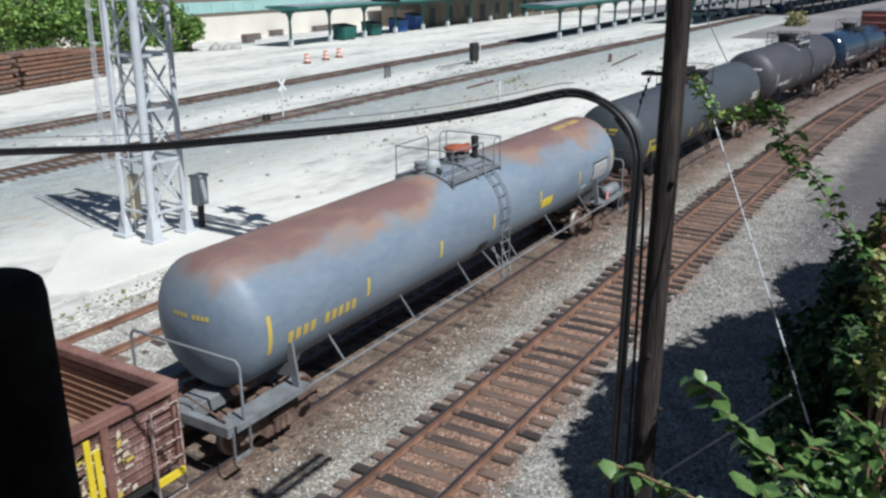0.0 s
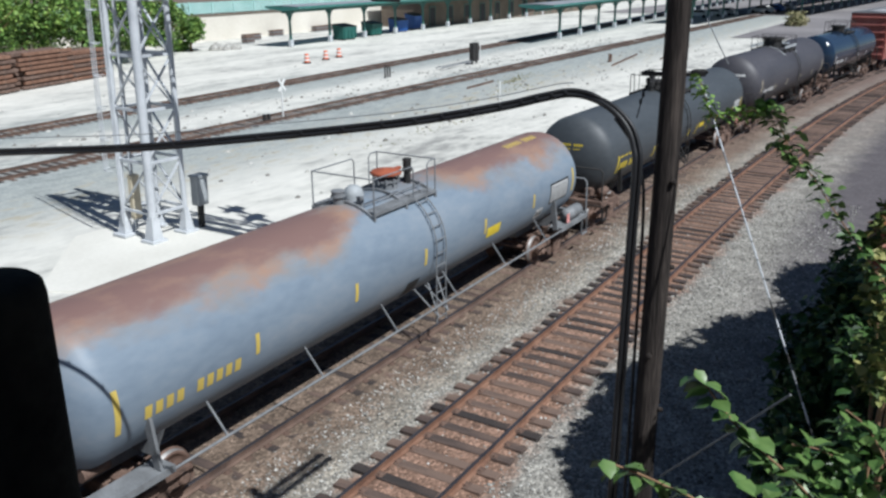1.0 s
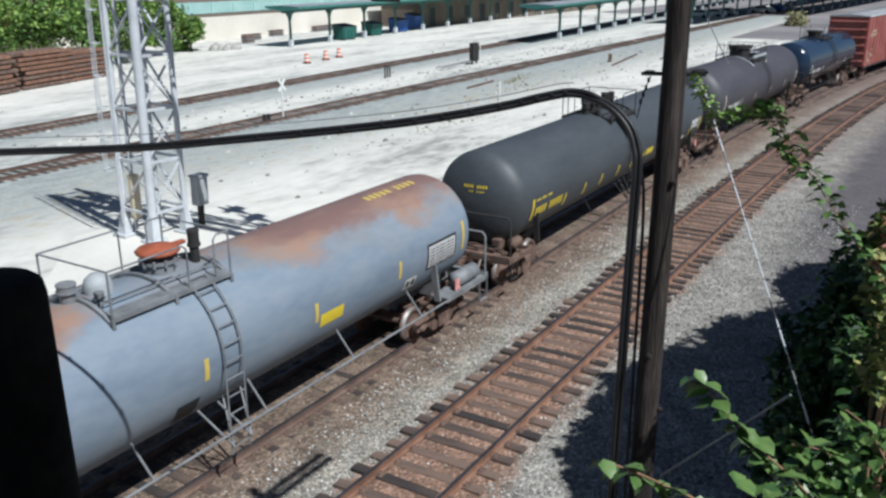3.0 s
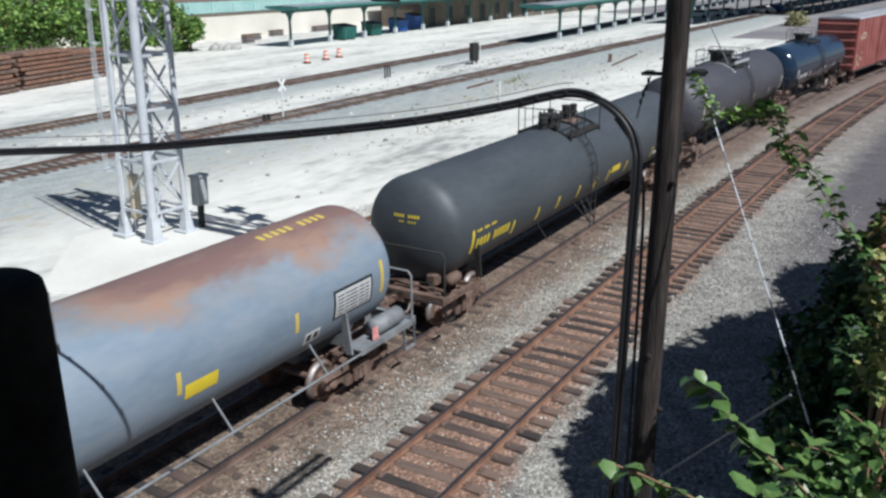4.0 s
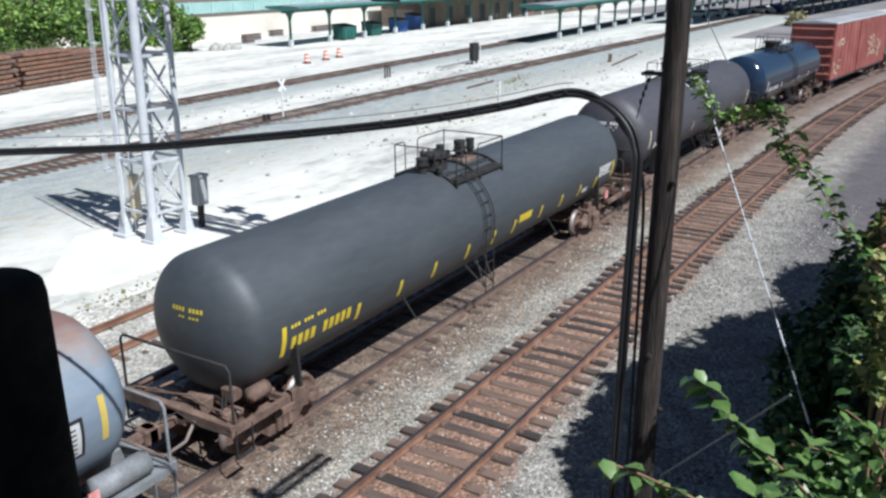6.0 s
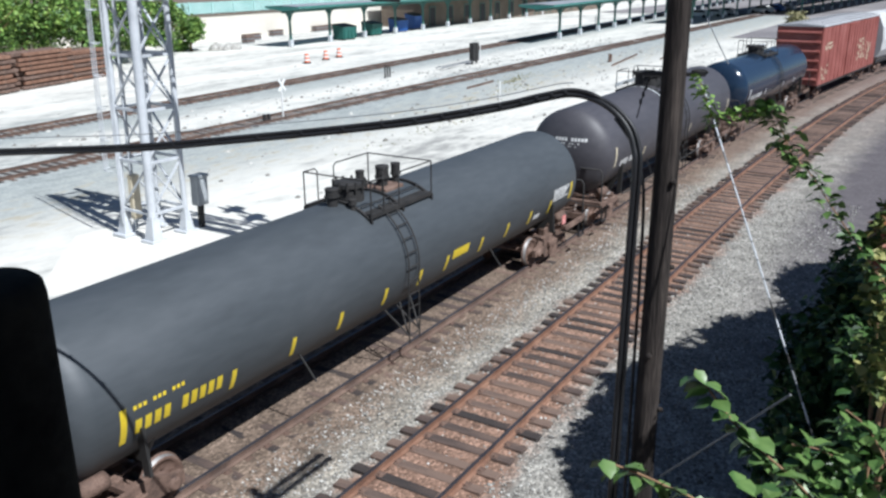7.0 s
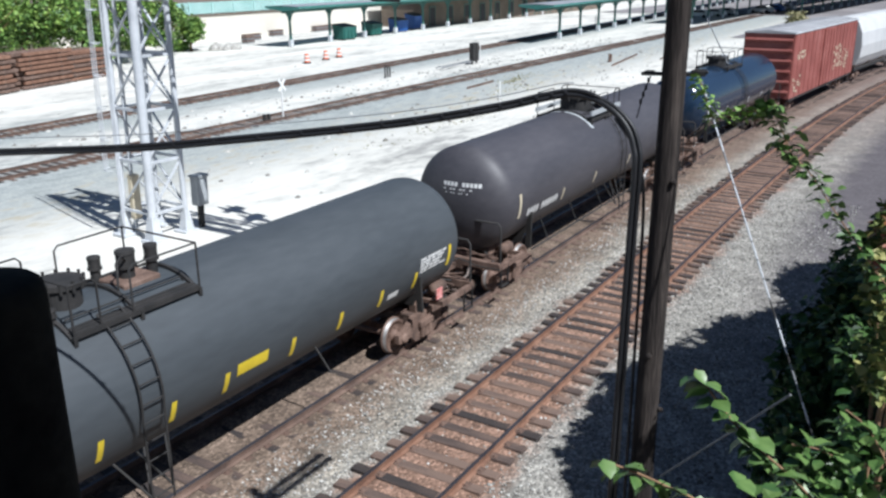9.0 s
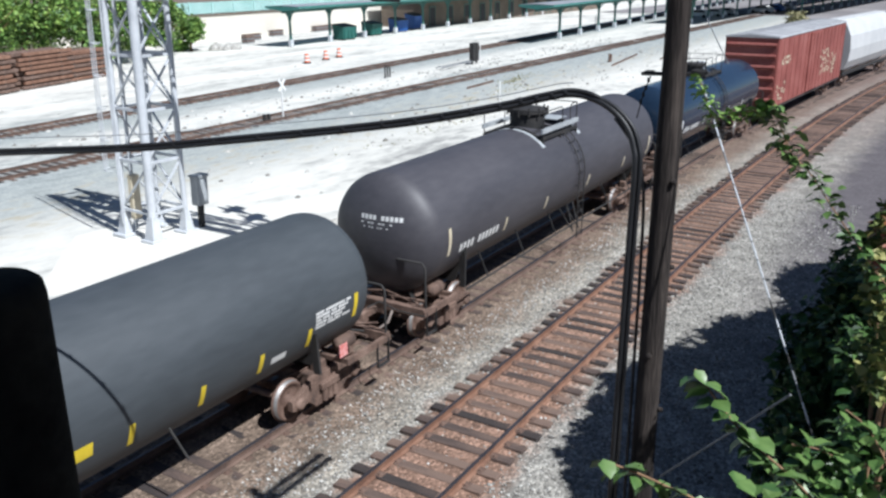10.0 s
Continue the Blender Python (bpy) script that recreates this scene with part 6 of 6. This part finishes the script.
def retaining_wall():
    e = thing("retaining_wall", "beige retaining wall topped with a turquoise fence", "retaining wall", kind="structure", at=(60, 80, 0))
    part("wall", Build().box(0, 160, 0, 1.0, -0.3, 3.15), M["beige_wall"], e, "pale beige concrete wall")
    part("coping", Build().box(-0.1, 160, -0.12, 1.1, 3.15, 3.35), M["brown_wall"], e, "brown stained coping")
    for k in range(40):
        x = 4.0 * k
        part("fence_post", Build().box(x, x + 0.12, 0.4, 0.52, 3.35, 5.0), M["turquoise"], e)
        b = Build().box(x + 0.12, x + 4.0, 0.42, 0.46, 3.5, 3.6).box(x + 0.12, x + 4.0, 0.42, 0.46, 4.7, 4.8)
        for q in range(9):
            b.box(x + 0.2 + 0.42 * q, x + 0.54 + 0.42 * q, 0.46, 0.49, 3.42, 4.9)
        part("fence_panel", b, M["turquoise"], e, "turquoise slatted panel")


retaining_wall()


def timber_stack():
    rnd = random.Random(12)
    for g, (x0, n_, layers) in enumerate(((28.4, 7, 8), (34.2, 7, 8), (40.2, 6, 8), (44.9, 5, 7))):
        e = thing("rail_stack", "stack of rusty brown steel sections on the yard", "steel stack", "stacks of rusty steel", at=pose(x0, 55.3 + 0.29 * (x0 - 38) * 0.9, -0.1, 0, 0, 14))
        for L in range(layers):
            z = 0.36 * L
            for q in (0.8, 4.2):
                part("bearer", Build().box(q, q + 0.2, 0, 2.6, z, z + 0.09), M["dark_steel"], e)
            for k in range(n_):
                y = 2.6 * k / n_ + rnd.uniform(-0.03, 0.03)
                sh = rnd.uniform(-0.5, 0.5)
                part("steel_section", Build().box(sh, 5.4 + sh, y, y + 0.27, z + 0.09, z + 0.34, 0.02), M["rust_steel"] if rnd.random() < 0.6 else M["rail"], e)


timber_stack()


def barrel(x, y):
    e = thing("traffic_barrel", "orange and white striped traffic barrel", "traffic barrel", "barrels on the yard", at=(x, y, -0.1))
    part("foot", Build().lathe([(0, 0.42), (0.1, 0.42), (0.12, 0.3)], 14, "z"), M["black_paint"], e)
    for k in range(5):
        part("band", Build().lathe([(0.1 + 0.17 * k, 0.29 - 0.02 * k), (0.27 + 0.17 * k, 0.28 - 0.02 * k)], 14, "z"), M["orange"] if k % 2 == 0 else M["white"], e)


for x, y in ((66.7, 49.6), (70.3, 50.1), (73.0, 50.5)):
    barrel(x, y)


def marker_x():
    e = thing("warning_post", "white post with a crossed white board", "sign post", at=(40.3, 29.2, -0.1))
    part("post", Build().tube([(0, 0, 0), (0, 0, 2.1)], 0.05, 8), M["white"], e)
    for s in (-1, 1):
        part("board", Build().bar((-0.30, -0.06 + s * 0.02, 2.05 - s * 0.36), (0.30, -0.06 + s * 0.02, 2.05 + s * 0.36), 0.03, 0.17), M["white"], e, "white crossed board")


marker_x()


def relay_case():
    e = thing("relay_cabinet", "dark double relay cabinet between white posts", "relay cabinet", at=(73.8, 34.4, -0.1))
    for x in (-0.45, 0.15):
        part("case", Build().box(x, x + 0.46, -0.25, 0.25, 0.3, 2.05, 0.03), M["dark_steel"], e, "dark weathered case")
    for x in (-0.35, 0.55):
        part("foot", Build().box(x - 0.06, x + 0.06, -0.1, 0.1, 0, 0.3), M["dark_steel"], e)
    part("post", Build().tube([(0.95, -0.2, 0), (0.95, -0.2, 2.0)], 0.05, 8), M["white"], e)
    for k in range(2):
        part("cable_trough", Build().bar((-6.5, -0.3 + 0.6 * k, 0.25), (-0.5, -0.1 + 0.4 * k, 0.35), 0.1, 0.08), M["grey_steel"], e, "long grey pipe run")


relay_case()


def stub(label, x, y, h, r, material, name="stub_post", n=3, gap=0.5):
    e = thing(name, label, "post", "stub posts on the yard", at=(x, y, -0.1))
    for k in range(n):
        part("post", Build().tube([(gap * k, 0.1 * k, 0), (gap * k, 0.1 * k, h * (1 - 0.1 * k))], r, 8), material, e)


stub("row of three rusty stub posts", 60.2, 35.4, 1.1, 0.07, M["dark_steel"])
stub("row of three rusty stub posts", 81.0, 23.2, 0.9, 0.07, M["rust_steel"], gap=0.6)
stub("slender white marker post", 51.7, 19.8, 1.6, 0.05, M["white"], "marker_post", 1)
stub("short dark switch stand beside the rail", 38.6, 29.2, 0.45, 0.12, M["dark_steel"], "switch_stand", 2, 0.5)
stub("slender pale marker post", 123.0, 41.5, 2.2, 0.06, M["galv"], "marker_post", 1)


def debris():
    """Bits of broken timber, weeds and rubble over the pale yard."""
    rnd = random.Random(41)
    b = Build()
    for k in range(900):
        x = rnd.uniform(24, 110)
        y = rnd.choice((rnd.gauss(31.8, 0.9), rnd.gauss(21.5, 2.2), rnd.uniform(14, 50), rnd.gauss(34.5, 0.5)))
        if y < 13 or abs(y - 29.5) < 1.3:
            continue
        s = rnd.uniform(0.05, 0.22)
        v = [(x + s * rnd.uniform(0.5, 1.5), y, -0.1), (x, y + s, -0.1), (x - s, y, -0.1), (x, y - s * 0.8, -0.1), (x + s * 0.2, y, -0.1 + s * rnd.uniform(0.4, 0.9))]
        b.add(v, [(0, 1, 4), (1, 2, 4), (2, 3, 4), (3, 0, 4)])
    tagged(part("rubble", b, M["stone"]), "scattered rubble and broken stone over the yard", "rubble", kind="stuff")
    b = Build()
    pts = [Vector((rnd.gauss(c[0], c[2]), rnd.gauss(c[1], c[3]), -0.1 + abs(rnd.gauss(0, 0.10)))) for c in ((58, 22.5, 3.0, 0.5), (66, 25.5, 2.0, 0.5), (63.5, 24.8, 1.0, 0.3), (44, 18.6, 4.0, 0.5), (15, 12.2, 1.6, 0.3)) for _ in range(130)]
    scatter_leaves(b, pts, rnd, 0.13)
    tagged(part("weeds", b, M["weed"]), "sparse yellow-green weeds in the yard gravel", "weeds", kind="stuff")
    for x, y, L, t in ((84, 22.6, 12, 8), (60, 25.9, 5, 4), (94, 20.5, 16, 6)):
        e = thing("loose_rail", "old rusty rail lying on the yard", "loose rail", "loose rails", at=pose(x, y, -0.1, 0, 0, t))
        part("rail_piece", Build().prism([(-0.07, 0), (0.07, 0), (0.015, 0.03), (0.015, 0.12), (0.036, 0.13), (0.036, 0.17), (-0.036, 0.17), (-0.036, 0.13), (-0.015, 0.12), (-0.015, 0.03)], "x", -L / 2, L / 2), M["rail_dull"], e)


debris()
bush("bush", "yellow-green scrub bush on the far sidings", [((147, 17.5, 0.7), (3.2, 1.6, 1.5)), ((152, 17.8, 0.5), (2.2, 1.2, 1.1))], 1600, 0.4, M["weed"], 77, 4)


def pallets():
    for x, y, w in ((85, 75.5, 3.2), (93, 78, 2.4), (82, 72.5, 1.6), (103, 78.5, 5.0)):
        e = thing("timber_pile", "low pile of grey timber by the wall", "timber pile", "timber piles", at=pose(x, y, -0.1, 0, 0, 5))
        for k in range(4):
            part("plank", Build().box(0, w, 0, 0.9, 0.22 * k, 0.22 * k + 0.18, 0.01), M["rust_steel"] if k % 2 else M["grey_steel"], e)


pallets()


def tree(x, y, h, r, seed, n=4600):
    rnd = random.Random(seed)
    e = thing("tree", "leafy green tree at the edge of the yard", "tree", "trees at the edge of the yard", at=(x, y, -0.3))
    top = Vector((rnd.uniform(-0.4, 0.4), rnd.uniform(-0.4, 0.4), h * 0.6))
    b = Build().tube([(0, 0, 0), (0.05, 0, h * 0.3), top], [0.16, 0.13, 0.07], 8)
    for k in range(6):
        w = rnd.uniform(0, 6.28)
        z = h * rnd.uniform(0.25, 0.55)
        b.tube([(0, 0, z), (r * 0.5 * math.cos(w), r * 0.5 * math.sin(w), z + 0.2 * h), (r * 0.8 * math.cos(w), r * 0.8 * math.sin(w), z + 0.3 * h)], [0.07, 0.045, 0.02], 6)
    part("trunk", b, M["stem"], e, "brown branching trunk")
    blobs = [((0, 0, h * 0.62), (r * 0.85, r * 0.85, h * 0.36))]
    for k in range(7):
        w = rnd.uniform(0, 6.28)
        q = rnd.uniform(0.4, 0.8) * r
        blobs.append(((q * math.cos(w), q * math.sin(w), h * rnd.uniform(0.22, 0.85)), (r * rnd.uniform(0.3, 0.5),) * 2 + (h * rnd.uniform(0.1, 0.18),)))
    pts = blob_points(rnd, blobs, n, 0.5)
    part("crown", scatter_leaves(Build(), pts, rnd, 0.34), M["leaf_tree"], e, "ragged crown of bright green leaves")


for i, (x, y, h, r) in enumerate(((36, 66, 9.5, 3.6), (42, 63.5, 8.0, 3.2), (47, 66, 9.0, 3.4), (52, 64.5, 7.5, 2.8), (57.5, 66.5, 8.0, 3.0), (62, 69.5, 7.5, 2.9), (67, 70.5, 6.5, 2.6), (71, 70.8, 4.2, 2.0), (31, 62, 9.0, 3.4), (40, 71, 11, 4), (54, 73, 10, 4))):
    tree(x, y, h, r, 60 + i)


def rocks():
    rnd = random.Random(9)
    for k in range(6):
        e = thing("boulder", "grey boulder beside the trees", "boulder", "boulders by the wall", at=(73.0 + 0.9 * k * 0.6, 68.5 + rnd.uniform(-0.8, 2.2), -0.3))
        b = Build().lathe([(0, 0.5), (0.3, 0.62), (0.6, 0.5), (0.85, 0.25), (0.95, 0.01)], 9, "z", smooth=False)
        me = b.mesh("rock", M["stone"])
        for v in me.vertices:
            v.co *= 1 + 0.3 * noise.noise(v.co * 1.7 + Vector((k * 5, 0, 0)))
        part("rock", me, None, e)


rocks()


def parked_car(label, x, y, turn, material):
    e = thing("parked_car", label, "car", "cars parked by the far platform", at=pose(x, y, -0.1, 0, 0, turn))
    body = [(-2.2, 0.35), (2.2, 0.35), (2.25, 0.75), (1.3, 0.95), (0.7, 1.45), (-1.2, 1.5), (-2.0, 1.0), (-2.25, 0.9)]
    part("body", Build().prism(body, "y", -0.88, 0.88), material, e)
    for s in (-1, 1):
        part("window", Build().prism([(1.1, 0.98), (0.62, 1.38), (-1.1, 1.42), (-1.7, 1.02)], "y", s * 0.885 - 0.01, s * 0.885 + 0.01), M["black_paint"], e, "dark side glass")
        for x_ in (-1.35, 1.35):
            part("wheel", Build().lathe([(s * 0.72, 0.05), (s * 0.72, 0.32), (s * 0.9, 0.32), (s * 0.91, 0.18), (s * 0.9, 0.02)], 14, "y", (x_, 0, 0.32)), M["cable"], e)


for k, (x, y, t, m) in enumerate(((164, 37.5, 80, "white"), (169, 36.2, 80, "white"), (174, 35.4, 82, "hopper"), (186, 31.0, 80, "white"), (192, 30.0, 80, "blue_bin"), (198, 29.0, 80, "white"))):
    parked_car("white parked car beside the platform" if m != "blue_bin" else "blue parked car beside the platform", x, y, t, M[m])


# ---- what moves ----


def motions():
    """The train rolls past at about 12 km/h, gathering a little speed; its wheels turn with it."""
    for car, centre, pv in CARS:
        rows = []
        for k in range(21):
            t = k * 0.5
            s = centre - travelled(t)
            a, b = line(s - pv, GAP), line(s + pv, GAP)
            h = math.atan2(b[1] - a[1], b[0] - a[0])
            rows.append((t, pose((a[0] + b[0]) / 2, (a[1] + b[1]) / 2, 0, 0, 0, math.degrees(h))))
        walk(car, rows)
    for wheel, x in WHEELS:
        rows = []
        for k in range(76):
            t = 10.0 * k / 75
            rows.append((t, pose(x, 0, WHEEL_R, 0, math.degrees(-travelled(t) / WHEEL_R), 0)))
        walk(wheel, rows)


motions()
